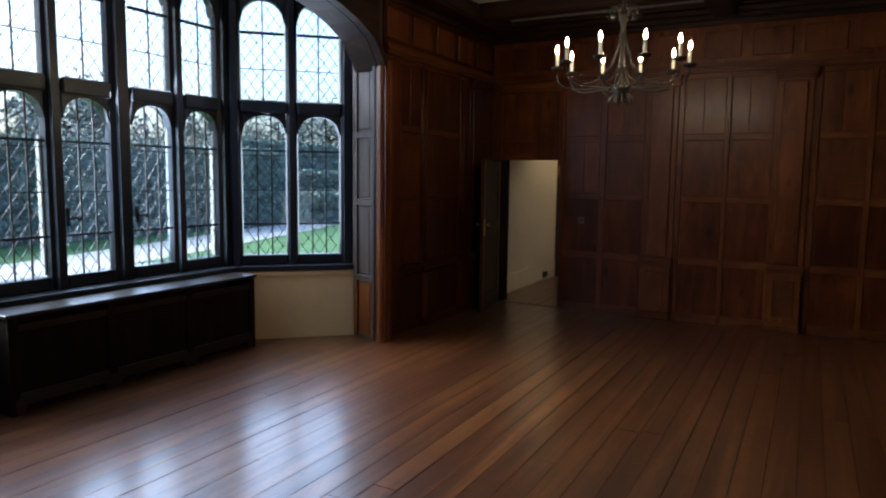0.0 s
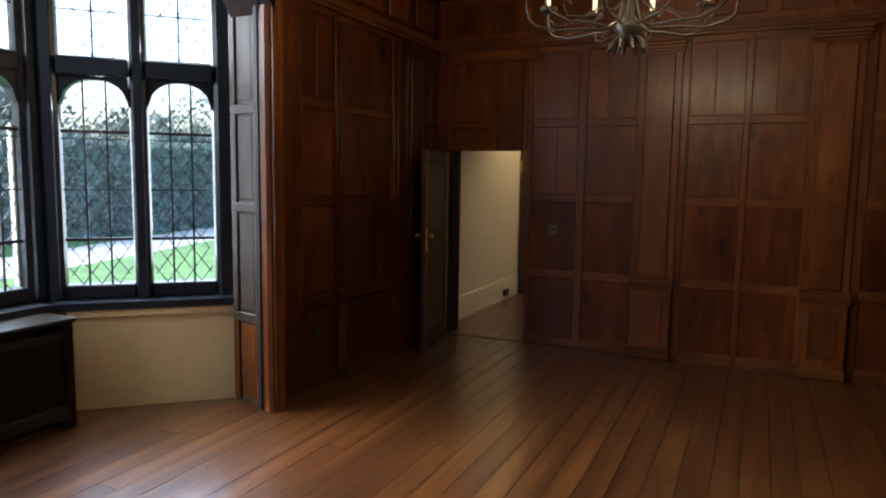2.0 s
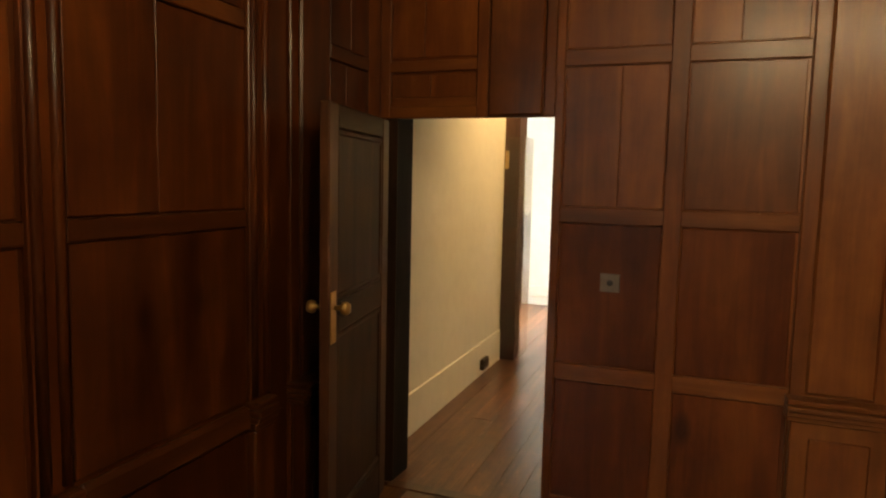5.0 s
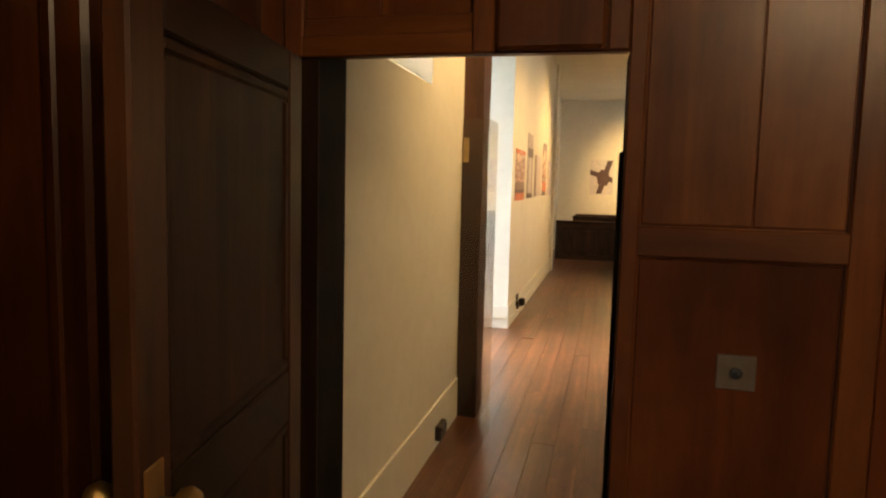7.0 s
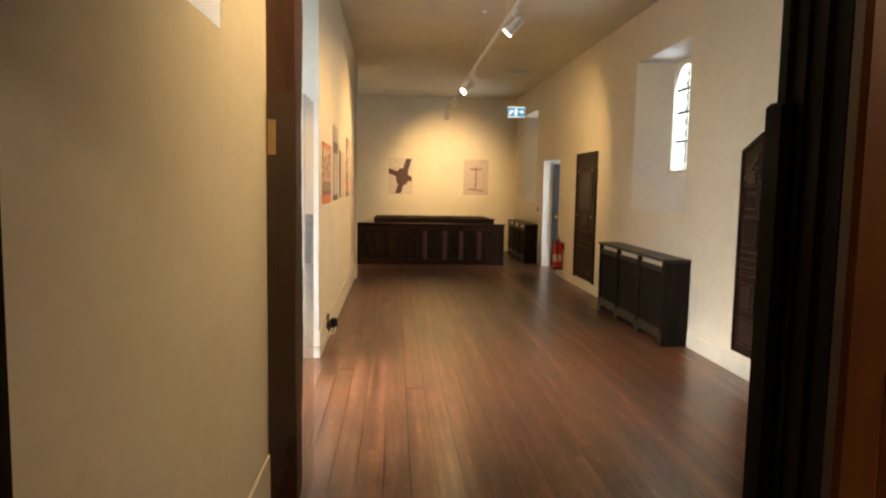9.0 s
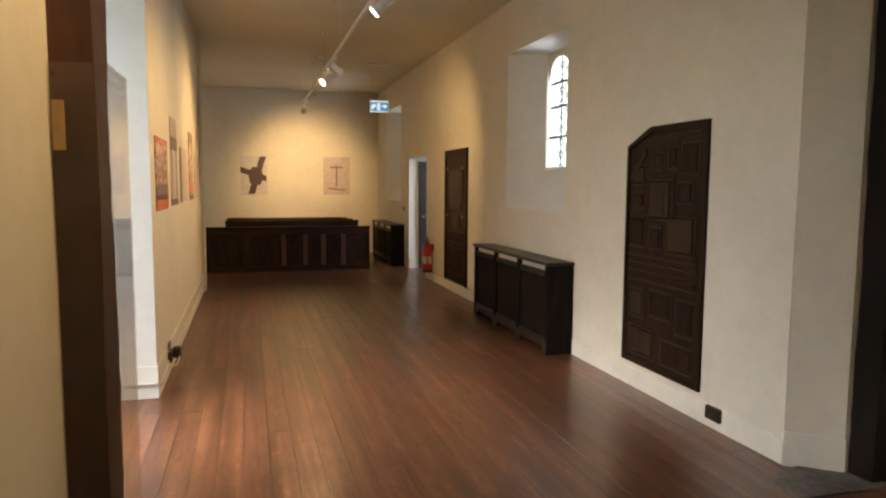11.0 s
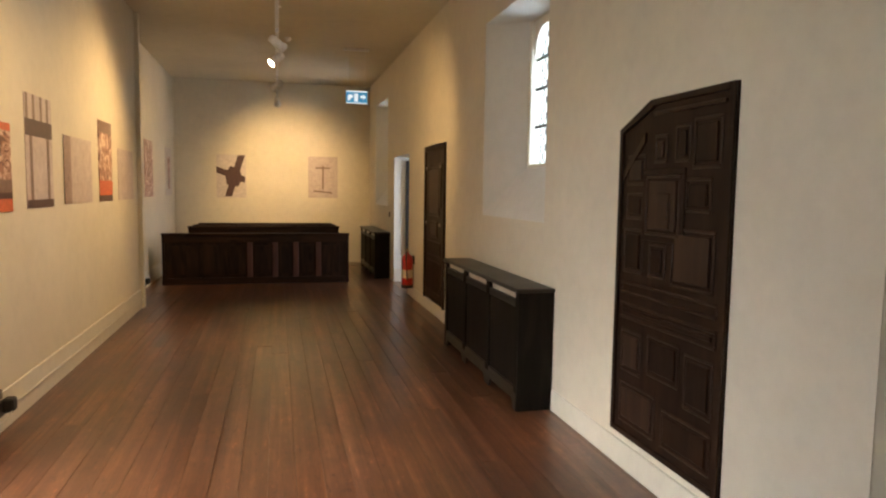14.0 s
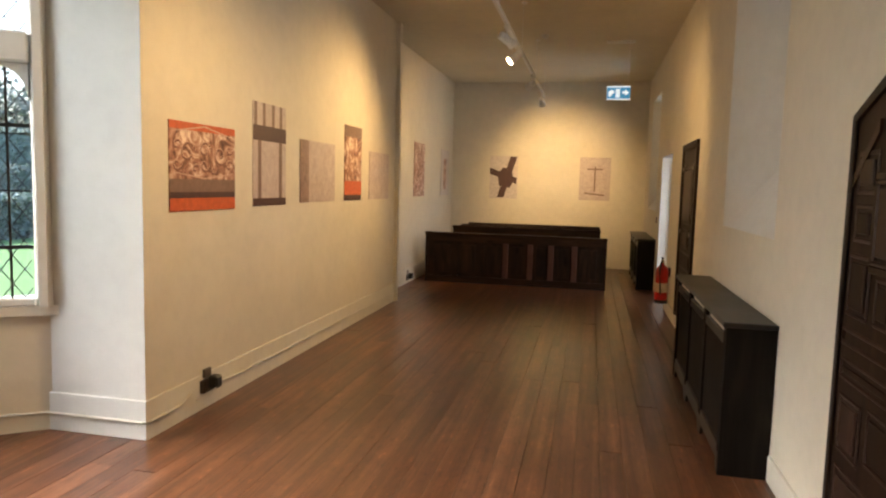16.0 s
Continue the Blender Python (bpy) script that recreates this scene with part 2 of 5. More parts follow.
ORANGE = plain("orange_print", (0.62, 0.12, 0.04), 0.45)
LAWN = paint("lawn", (0.10, 0.20, 0.055), 0.9, 0.3, 0.3, 0.8, scale=2)
GRAVEL = paint("pale_gravel", (0.50, 0.47, 0.42), 0.9, 0.2, 0.1, 0.5, scale=3)
# paler yew colour that paints light onto the hedge tops
HEDGE_TOP = paint("yew_sunlit_tips", (0.28, 0.34, 0.26), 0.9, 0.5, 0.4, 1.0, scale=3)
# hedge and tree colours lifted to pale grey-green, with garden haze painted in
HEDGE = paint("hazy_clipped_yew", (0.29, 0.35, 0.32), 0.9, 0.5, 0.4, 1.0, scale=3)
TREE = paint("hazy_far_trees", (0.25, 0.27, 0.24), 0.9, 0.4, 0.4, 1.0, scale=1)
OUTSTONE = paint("outer_limestone", (0.6, 0.58, 0.52), 0.8, 0.1, 0.2, 0.5)

# ---------------------------------------------------------------- mesh helpers


def part(name, bm, material, parent=None, label="", smooth=False):
    me = bpy.data.meshes.new(name)
    bmesh.ops.recalc_face_normals(bm, faces=bm.faces)
    bm.to_mesh(me)
    bm.free()
    me.materials.append(material)
    if smooth:
        for p in me.polygons:
            p.use_smooth = True
    ob = new(name, me)
    if parent is not None:
        ob.parent = parent
        ob.matrix_parent_inverse = parent.matrix_basis.inverted()
    return tagged(ob, label)


def thing(name, at, label, category, group=""):
    e = new(name)
    e.location = at
    e.empty_display_size = 0.1
    return tagged(e, label, category, group)


def struct(ob):
    return tagged(ob, kind="structure")


def bx(bm, x0, x1, y0, y1, z0, z1, bev=0.0):
    vs = [bm.verts.new((x, y, z)) for x in (x0, x1) for y in (y0, y1) for z in (z0, z1)]
    fs = [bm.faces.new([vs[i] for i in q]) for q in ((0, 1, 3, 2), (4, 6, 7, 5), (0, 4, 5, 1), (2, 3, 7, 6), (0, 2, 6, 4), (1, 5, 7, 3))]
    if bev:
        es = list({e for f in fs for e in f.edges})
        bmesh.ops.bevel(bm, geom=es, offset=bev, segments=1, affect="EDGES", clamp_overlap=True)
    return bm


def box(name, x0, x1, y0, y1, z0, z1, mat, parent=None, label="", bev=0.0):
    return part(name, bx(bmesh.new(), x0, x1, y0, y1, z0, z1, bev), mat, parent, label)


def prism(bm, pts, z0, z1):
    """An upright prism over a plan outline."""
    lo = [bm.verts.new((x, y, z0)) for x, y in pts]
    hi = [bm.verts.new((x, y, z1)) for x, y in pts]
    bm.faces.new(lo)
    bm.faces.new(hi)
    for i in range(len(pts)):
        j = (i + 1) % len(pts)
        bm.faces.new((lo[i], lo[j], hi[j], hi[i]))
    return bm


def slab(bm, pts, y0, y1):
    """An outline in x and z, given depth from y0 to y1."""
    lo = [bm.verts.new((x, y0, z)) for x, z in pts]
    hi = [bm.verts.new((x, y1, z)) for x, z in pts]
    bm.faces.new(lo)
    bm.faces.new(hi)
    for i in range(len(pts)):
        j = (i + 1) % len(pts)
        bm.faces.new((lo[i], lo[j], hi[j], hi[i]))
    return bm


def at(bm, m):
    bm.transform(m)
    return bm


def wallframe(x, y, ux, uy):
    """Local x along a wall, local -y out of it into the room, z up."""
    n = math.hypot(ux, uy)
    ux, uy = ux / n, uy / n
    return Matrix(((ux, -uy, 0, x), (uy, ux, 0, y), (0, 0, 1, 0), (0, 0, 0, 1)))


def tube(bm, pts, r, seg=8, closed=False):
    """A round bar along points."""
    pts = [Vector(p) for p in pts]
    rings = []
    for i, p in enumerate(pts):
        a = pts[max(i - 1, 0)]
        c = pts[min(i + 1, len(pts) - 1)]
        d = (c - a).normalized()
        q = d.to_track_quat("Z", "Y")
        rr = r[i] if isinstance(r, (list, tuple)) else r
        rings.append([bm.verts.new(p + q @ Vector((rr * math.cos(k * math.tau / seg), rr * math.sin(k * math.tau / seg), 0))) for k in range(seg)])
    for a, c in zip(rings, rings[1:]):
        for k in range(seg):
            bm.faces.new((a[k], a[(k + 1) % seg], c[(k + 1) % seg], c[k]))
    bm.faces.new(rings[0])
    bm.faces.new(rings[-1])
    return bm


def lathe(bm, profile, cx, cy, seg=20):
    """A turned shape: (radius, height) pairs."""
    rings = [[bm.verts.new((cx + max(r, 0.0005) * math.cos(k * math.tau / seg), cy + max(r, 0.0005) * math.sin(k * math.tau / seg), z)) for k in range(seg)] for r, z in profile]
    for a, c in zip(rings, rings[1:]):
        for k in range(seg):
            bm.faces.new((a[k], a[(k + 1) % seg], c[(k + 1) % seg], c[k]))
    bm.faces.new(rings[0])
    bm.faces.new(rings[-1])
    return bm


def holed(u0, u1, z0, z1, holes):
    """The rectangles that remain of a wall once its openings (u0, u1, z0, z1) are cut."""
    us = sorted({u0, u1, *(h[0] for h in holes), *(h[1] for h in holes)})
    us = [u for u in us if u0 <= u <= u1]
    out = []
    for a, c in zip(us, us[1:]):
        mid, z = (a + c) / 2, z0
        for h in sorted((h for h in holes if h[0] < mid < h[1]), key=lambda h: h[2]):
            if h[2] > z:
                out.append((a, c, z, h[2]))
            z = h[3]
        if z < z1:
            out.append((a, c, z, z1))
    return out


def wall_x(name, xa, xb, y0, y1, z0, z1, holes, mat):
    """A wall across x from xa to xb that runs along y, with openings."""
    bm = bmesh.new()
    for a, c, lo, hi in holed(y0, y1, z0, z1, holes):
        bx(bm, xa, xb, a, c, lo, hi)
    bmesh.ops.remove_doubles(bm, verts=bm.verts, dist=1e-5)
    return struct(part(name, bm, mat))


def wall_y(name, ya, yb, x0, x1, z0, z1, holes, mat):
    bm = bmesh.new()
    for a, c, lo, hi in holed(x0, x1, z0, z1, holes):
        bx(bm, a, c, ya, yb, lo, hi)
    bmesh.ops.remove_doubles(bm, verts=bm.verts, dist=1e-5)
    return struct(part(name, bm, mat))


def arch_z(t, spring, rise, power=2.3):
    """Height of a flat pointed-less arch at t from -1 to 1."""
    return spring + rise * max(0.0, 1 - abs(t) ** power) ** 0.55


# ---------------------------------------------------------------- large structure
ROOM_X0, ROOM_X1, ROOM_Y0, DOOR_Y, CEIL1 = -3.74, 3.5, -4.0, 7.87, 3.95
PASS_X, GAL_W, GAL_W2, GAL_E, FAR_Y, CEIL2 = -3.722, -3.80, -4.08, -0.16, 23.93, 3.72
DOOR_X0, DOOR_X1, DOOR_H = -3.62, -2.70, 2.05
BAY_N, BAY_S = 4.90, -1.85

struct(box("floor_slab", -5.5, 4.2, -4.3, 24.6, -0.7, -0.05, BLACK))
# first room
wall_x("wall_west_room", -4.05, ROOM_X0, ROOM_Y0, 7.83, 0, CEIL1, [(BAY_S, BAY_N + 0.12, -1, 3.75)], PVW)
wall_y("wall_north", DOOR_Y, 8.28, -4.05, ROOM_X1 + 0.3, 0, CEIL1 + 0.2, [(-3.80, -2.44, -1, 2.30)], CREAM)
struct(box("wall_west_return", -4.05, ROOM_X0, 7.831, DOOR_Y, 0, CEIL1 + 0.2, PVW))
struct(box("wall_east_room", ROOM_X1, ROOM_X1 + 0.3, ROOM_Y0, DOOR_Y, 0, CEIL1, PV))
struct(box("wall_south", -3.95, ROOM_X1 + 0.3, ROOM_Y0 - 0.3, ROOM_Y0, 0, CEIL1, PV))
struct(box("ceiling_room", -5.6, ROOM_X1 + 0.3, ROOM_Y0 - 0.3, DOOR_Y, CEIL1, CEIL1 + 0.2, PLASTER))
# passage and gallery
wall_x("wall_west_passage", -4.35, PASS_X, 8.40, 10.75, 0, CEIL2, [(8.75, 9.754, 2.094, 3.11)], CREAM)
wall_x("wall_west_gallery", -4.35, GAL_W, 13.45, 18.85, 0, CEIL2, [], CREAM)
wall_x("wall_west_far", -4.35, GAL_W2, 18.85, FAR_Y + 0.3, 0, CEIL2, [], CREAM)
struct(box("wall_far", GAL_W2, 0.45, FAR_Y, FAR_Y + 0.3, 0, CEIL2, CREAM))
E_HOLES = [(14.10, 15.66, 1.34, 3.13), (21.45, 23.0, 1.27, 3.2), (19.42, 20.78, -1, 2.12)]
wall_x("wall_east_gallery", GAL_E, 0.12, 11.2, FAR_Y, 0, CEIL2, E_HOLES, CREAM)
struct(part("wall_east_return", prism(bmesh.new(), [(GAL_E, 11.195), (0.07, 11.0), (0.45, 11.0), (0.40, 11.195)], 0, CEIL2), CREAM))
struct(part("wall_east_passage", prism(bmesh.new(), [(0.20, 10.97), (0.62, 10.83), (0.70, 8.28), (0.95, 8.28), (0.95, 11.2), (0.45, 11.2), (0.45, 10.99)], 0, CEIL2), CREAM))
struct(box("ceiling_gallery", -5.6, 2.1, 8.28, FAR_Y + 0.3, CEIL2, CEIL2 + 0.2, CEIL))


# ---------------------------------------------------------------- leaded windows
def clip_to(poly_z, u0, u1, z0, a, c):
    """Cut a segment a-c to the light between u0 and u1, above z0 and under the arch."""
    n, best = 24, []
    for i in range(n + 1):
        f = i / n
        u, z = a[0] + (c[0] - a[0]) * f, a[1] + (c[1] - a[1]) * f
        if u0 <= u <= u1 and z0 <= z <= poly_z(u):
            best.append((u, z))
    return (best[0], best[-1]) if len(best) > 1 else None


def strip(bm, a, c, w, y0, y1):
    d = Vector((c[0] - a[0], c[1] - a[1]))
    if d.length < 1e-4:
        return
    nx, nz = -d.y / d.length * w / 2, d.x / d.length * w / 2
    slab(bm, [(a[0] + nx, a[1] + nz), (a[0] - nx, a[1] - nz), (c[0] - nx, c[1] - nz), (c[0] + nx, c[1] + nz)], y0, y1)


def leaded_light(owner, m, u0, u1, z0, z1, rise, bars_v=2, bars_h=(), du=0.125, dz=0.175, frame_mat=WINFRAME, arched=True, depth=0.1, came=0.0065):
    """One light: pane, diamond cames, iron bars and the arched head round them."""
    uc, hw = (u0 + u1) / 2, (u1 - u0) / 2

    def top(u):
        return arch_z((u - uc) / hw, z1 - rise, rise) if arched else z1

    n = 14
    arc = [(u0 + (u1 - u0) * i / n, top(u0 + (u1 - u0) * i / n)) for i in range(n + 1)]
    pane = part("pane", at(slab(bmesh.new(), [(u0, z0), (u1, z0)] + arc[::-1], 0.0, 0.003), m), GLASS, owner, "thin old glass")
    pane.visible_shadow = False
    bm = bmesh.new()
    span = u1 - u0
    slope = dz / du
    k0 = -int((z1 - z0) / dz) - 2
    for s in (1, -1):
        for k in range(k0, int(span / du) + int((z1 - z0) / dz) + 3):
            a = (uc + k * du, z0) if s > 0 else (uc + (k - 0.0) * du, z0)
            c = (a[0] + s * (z1 - z0) / slope, z1)
            # finer clipping through sampling
            seg = clip_to(top, u0, u1, z0, a, c)
            if seg:
                strip(bm, seg[0], seg[1], came, -0.0005, 0.0035)
    part("lead_lattice", at(bm, m), LEAD, owner, "diamond lead cames")
    for i in range(bars_v):
        u = u0 + span * (i + 1) / (bars_v + 1)
        part("upright_bar", at(bx(bmesh.new(), u - 0.007, u + 0.007, -0.03, -0.018, z0, top(u)), m), IRON if frame_mat is not WINFRAME else BLACK, owner)
    for z, w in bars_h:
        part("cross_bar", at(bx(bmesh.new(), u0, u1, -0.034, -0.014, z - w / 2, z + w / 2), m), BLACK, owner)
    if arched:
        bm = bmesh.new()
        zt = z1 + 0.03
        for i in range(n):
            (a, za), (c, zc) = arc[i], arc[i + 1]
            slab(bm, [(a, za), (c, zc), (c, zt), (a, zt)], -depth * 0.45, depth * 0.6)
        part("arched_head", at(bm, m), frame_mat, owner)


def mullion(owner, m, u0, u1, z0, z1, mat, front=0.09, back=0.10, name="mullion"):
    c = (u1 - u0) * 0.28
    pts = [(u0, 0.02), (u0 + c * 0.3, -front * 0.35), (u0 + c, -front * 0.55), (u0 + c, -front), (u1 - c, -front), (u1 - c, -front * 0.55), (u1 - c * 0.3, -front * 0.35), (u1, 0.02), (u1 - c, back), (u0 + c, back)]
    return part(name, at(prism(bmesh.new(), pts, z0, z1), m), mat, owner)


def window_run(name, m, lights, ends, levels, mat, label, fast=False):
    """A row of lights in two tiers. levels: sill, foot, head, transom top, upper head, frame top."""
    zs, zf, zh, zt, zu, ztop = levels
    w = new(name)
    w.matrix_world = Matrix.Translation(m.translation)
    tagged(w, label, "window", kind="structure")
    edges = [ends[0]] + [v for l in lights for v in l] + [ends[1]]
    for i in range(0, len(edges), 2):
        mullion(w, m, edges[i], edges[i + 1], zs, ztop, mat)
    for u0, u1 in lights:
        h = zh - zf
        leaded_light(w, m, u0, u1, zf, zh, 0.19, 2, ((zf + h * 0.225, 0.022), (zf + h * 0.47, 0.01), (zf + h * 0.75, 0.022), (zf + h * 0.715, 0.008)), frame_mat=mat)
        leaded_light(w, m, u0, u1, zt, zu, 0.24, 1, ((zt + 0.33, 0.008), (zt + 0.71, 0.03)), frame_mat=mat)
        part("transom", at(bx(bmesh.new(), u0 - 0.01, u1 + 0.01, -0.085, 0.09, zh + 0.02, zt, 0.015), m), mat, w)
        part("bottom_rail", at(bx(bmesh.new(), u0 - 0.01, u1 + 0.01, -0.05, 0.09, zs, zf, 0.01), m), mat, w)
        part("head_rail", at(bx(bmesh.new(), u0 - 0.01, u1 + 0.01, -0.07, 0.09, zu + 0.02, ztop), m), mat, w)
    return w


LV = (0.81, 0.92, 2.44, 2.60, 3.66, 3.95)
MAIN_M = wallframe(-5.27, 0.20, 0, 1)
main_lights = [(v - 1.26 * k, v - 1.26 * k + 0.43) for k in (3, 2, 1, 0) for v in (2.85, 3.44)]
main_lights = sorted(main_lights)
w1 = window_run("window_1", MAIN_M, main_lights, (-1.13, 4.06), LV, WINFRAME, "tall oak-framed leaded bay window with arched lights in two tiers")
for u in (2.85, 2.18):
    bm = bx(bmesh.new(), u - 0.035, u - 0.012, -0.12, -0.075, 1.34, 1.50, 0.006)
    bx(bm, u - 0.03, u + 0.05, -0.135, -0.115, 1.40, 1.425, 0.006)
    lathe(bm, [(0.0, 1.385), (0.013, 1.39), (0.017, 1.41), (0.012, 1.432), (0.0, 1.436)], u + 0.055, -0.125, 10)
    part("casement_catch", at(bm, MAIN_M), BLACK, w1, "black iron casement catch")
for u in (3.87, 2.02):
    part("outer_jamb", at(bx(bmesh.new(), u - 0.022, u - 0.002, 0.012, 0.06, 0.93, 2.10, 0.003), MAIN_M), OUTSTONE, w1, "pale outer stone edge")
CANT_M = wallframe(-5.115, 4.315, 0.76, 0.72)
w2 = window_run("window_2", CANT_M, [(0.0, 0.46), (0.595, 1.047)], (-0.14, 1.22), LV, WINFRAME, "canted oak-framed leaded side of the bay, two arched lights in two tiers")
CANT_S = wallframe(-4.42, -1.85, -0.64, 0.85)
w3 = window_run("window_3", CANT_S, [(0.0, 0.46), (0.60, 1.055)], (-0.2, 1.18), LV, WINFRAME, "canted oak-framed leaded side of the bay, two arched lights in two tiers")

# bay: cream wall under the sill, sills, head and outer stone
struct(part("bay_wall_canted", prism(bmesh.new(), [(-4.98, 4.20), (-4.13, 5.00), (-4.20, 5.22), (-4.42, 5.40), (-5.40, 4.42), (-5.20, 4.20)], 0, 0.755), CREAM_S))
struct(part("bay_wall_main", prism(bmesh.new(), [(-5.08, -1.2), (-5.08, 4.20), (-5.40, 4.42), (-5.40, -1.2)], 0, 0.755), CREAM_S))
struct(part("bay_wall_canted_south", prism(bmesh.new(), [(-4.98, -1.1), (-4.13, -1.87), (-4.20, -2.1), (-4.42, -2.3), (-5.40, -1.25), (-5.2, -1.1)], 0, 0.755), CREAM_S))
struct(part("trim_under_sill", prism(bmesh.new(), [(-4.965, 4.185), (-4.115, 4.985), (-4.16, 5.06), (-5.01, 4.26)], 0.70, 0.75), CREAM_S))
struct(part("window_sill_canted", prism(bmesh.new(), [(-5.02, 4.12), (-4.10, 4.975), (-4.36, 5.40), (-4.54, 5.32), (-5.32, 4.42), (-5.28, 4.12)], 0.757, 0.81), WINFRAME))
struct(part("window_sill_main", prism(bmesh.new(), [(-5.02, -1.1), (-5.02, 4.12), (-5.28, 4.25), (-5.28, -1.1)], 0.757, 0.81), WINFRAME))
struct(part("bay_reveal_north", prism(bmesh.new(), [(-3.76, 4.902), (-4.128, 4.996), (-4.42, 5.32), (-4.42, 5.6), (-3.76, 5.6)], 0, CEIL1), GREYV))
struct(part("bay_reveal_south", prism(bmesh.new(), [(-3.76, -1.86), (-4.13, -1.86), (-4.45, -2.3), (-4.45, -2.5), (-3.76, -2.5)], 0, CEIL1), GREYV))
REV_M = wallframe(-4.128, 4.996, 0.368, -0.094)
REVEAL = bpy.data.objects["bay_reveal_north"]
for i, (z0, z1) in enumerate(((0.02, 0.64), (0.70, 1.48), (1.55, 2.21), (2.28, 2.95), (3.02, 3.5))):
    wood_i = GREYV if i else PV
    part("reveal_panel", at(bx(bmesh.new(), 0.10, 0.28, -0.008, 0.0, z0 + 0.03, z1 - 0.02, 0.006), REV_M), wood_i, REVEAL)
    for u0, u1 in ((0.015, 0.085), (0.295, 0.365)):
        part("reveal_stile", at(bx(bmesh.new(), u0, u1, -0.02, 0.0, z0, z1, 0.005), REV_M), wood_i, REVEAL)
    part("reveal_rail", at(bx(bmesh.new(), 0.015, 0.365, -0.022, 0.0, z1, z1 + 0.07, 0.006), REV_M), GREYV, REVEAL)

# arch between the bay and the room
bm = bmesh.new()
n = 28
for i in range(n):
    ys = [BAY_S + (BAY_N - BAY_S) * (i + k) / n for k in (0, 1)]
    zs = [arch_z((y - (BAY_N + BAY_S) / 2) / ((BAY_N - BAY_S) / 2), 2.9, 0.68, 3.2) for y in ys]
    pts = [(ys[0], zs[0]), (ys[1], zs[1]), (ys[1], CEIL1), (ys[0], CEIL1)]
    slab(bm, pts, -0.16, 0.14)
struct(part("arch_spandrel", at(bm, Matrix(((0, -1, 0, -3.88), (1, 0, 0, 0), (0, 0, 1, 0), (0, 0, 0, 1)))), DY))
MOULD = [(-3.62, 4.87), (-3.62, 4.90), (-3.59, 4.92), (-3.59, 4.95), (-3.62, 4.98), (-3.66, 5.0), (-3.73, 5.025), (-3.79, 5.025), (-3.79, 4.90), (-3.75, 4.87)]
struct(box("arch_jamb_gap", -3.782, -3.752, 4.858, 4.90, 0, 3.0, BLACK))
struct(part("arch_jamb_moulding", prism(bmesh.new(), MOULD, 0, 3.0), PV))
struct(part("arch_jamb_bead", prism(bmesh.new(), [(-3.71, 4.85), (-3.67, 4.84), (-3.64, 4.855), (-3.64, 4.869), (-3.72, 4.869)], 0, 2.95), PV))
bm = bmesh.new()
for i in range(n):
    ys = [BAY_S + (BAY_N - BAY_S) * (i + k) / n for k in (0, 1)]
    zs = [arch_z((y - (BAY_N + BAY_S) / 2) / ((BAY_N - BAY_S) / 2), 2.9, 0.68, 3.2) for y in ys]
    slab(bm, [(ys[0], zs[0]), (ys[1], zs[1]), (ys[1], zs[1] + 0.12), (ys[0], zs[0] + 0.12)], 0.0, 0.09)
struct(part("arch_moulding", at(bm, Matrix(((0, -1, 0, -3.62), (1, 0, 0, 0), (0, 0, 1, 0), (0, 0, 0, 1)))), DY))


# ---------------------------------------------------------------- panelling
def panelling(owner, m, cells, rows, mats, rails, u0, u1, proud=0.022, stile_rows=None):
    """Framed panels on a wall. cells: panel spans along the wall; rows: their heights."""
    V, H = mats
    for u, v in cells:
        for a, c in rows:
            k = (u * 7.3 + a * 3.1) % 1.0
            mid = u + (v - u) * (0.38 + 0.3 * k)
            spans = ((u + 0.005, mid - 0.001), (mid + 0.001, v - 0.005)) if k < 0.6 and v - u > 0.35 and a > 1.5 else ((u + 0.005, v - 0.005),)
            for e, f in spans:
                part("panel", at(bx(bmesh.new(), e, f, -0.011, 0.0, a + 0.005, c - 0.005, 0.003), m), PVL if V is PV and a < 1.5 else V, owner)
    for a, c in rails:
        part("rail", at(bx(bmesh.new(), u0, u1, -proud, 0.0, a, c, 0.005), m), H, owner)


def pilaster(owner, m, u0, u1, top, mats, capital=True):
    V, H = mats
    w = u1 - u0
    part("pilaster_back", at(bx(bmesh.new(), u0, u1, -0.030, 0, 0, top, 0.006), m), V, owner)
    part("pilaster_shaft", at(bx(bmesh.new(), u0 + w * 0.16, u1 - w * 0.16, -0.052, -0.03, 0.8, top - 0.14, 0.012), m), V, owner)
    part("pedestal", at(bx(bmesh.new(), u0 + w * 0.02, u1 - w * 0.02, -0.10, -0.03, 0.10, 0.69, 0.006), m), V, owner)
    part("pedestal_panel", at(bx(bmesh.new(), u0 + w * 0.2, u1 - w * 0.2, -0.112, -0.10, 0.18, 0.62, 0.008), m), V, owner)
    part("pedestal_foot", at(bx(bmesh.new(), u0 - 0.01, u1 + 0.01, -0.125, -0.0, 0.0, 0.10, 0.015), m), H, owner)
    bm = bmesh.new()
    for dz, o in ((0.0, 0.112), (0.025, 0.128), (0.05, 0.145), (0.075, 0.12)):
        bx(bm, u0 - 0.012, u1 + 0.012, -o, -0.0, 0.69 + dz, 0.69 + dz + 0.024, 0.005)
    part("pedestal_cap", at(bm, m), H, owner)
    if capital:
        bm = bmesh.new()
        for dz, o in ((0.0, 0.06), (0.03, 0.08), (0.06, 0.1), (0.09, 0.12)):
            bx(bm, u0 - o * 0.3, u1 + o * 0.3, -o, -0.0, top - 0.12 + dz, top - 0.12 + dz + 0.028, 0.005)
        part("pilaster_capital", at(bm, m), H, owner)


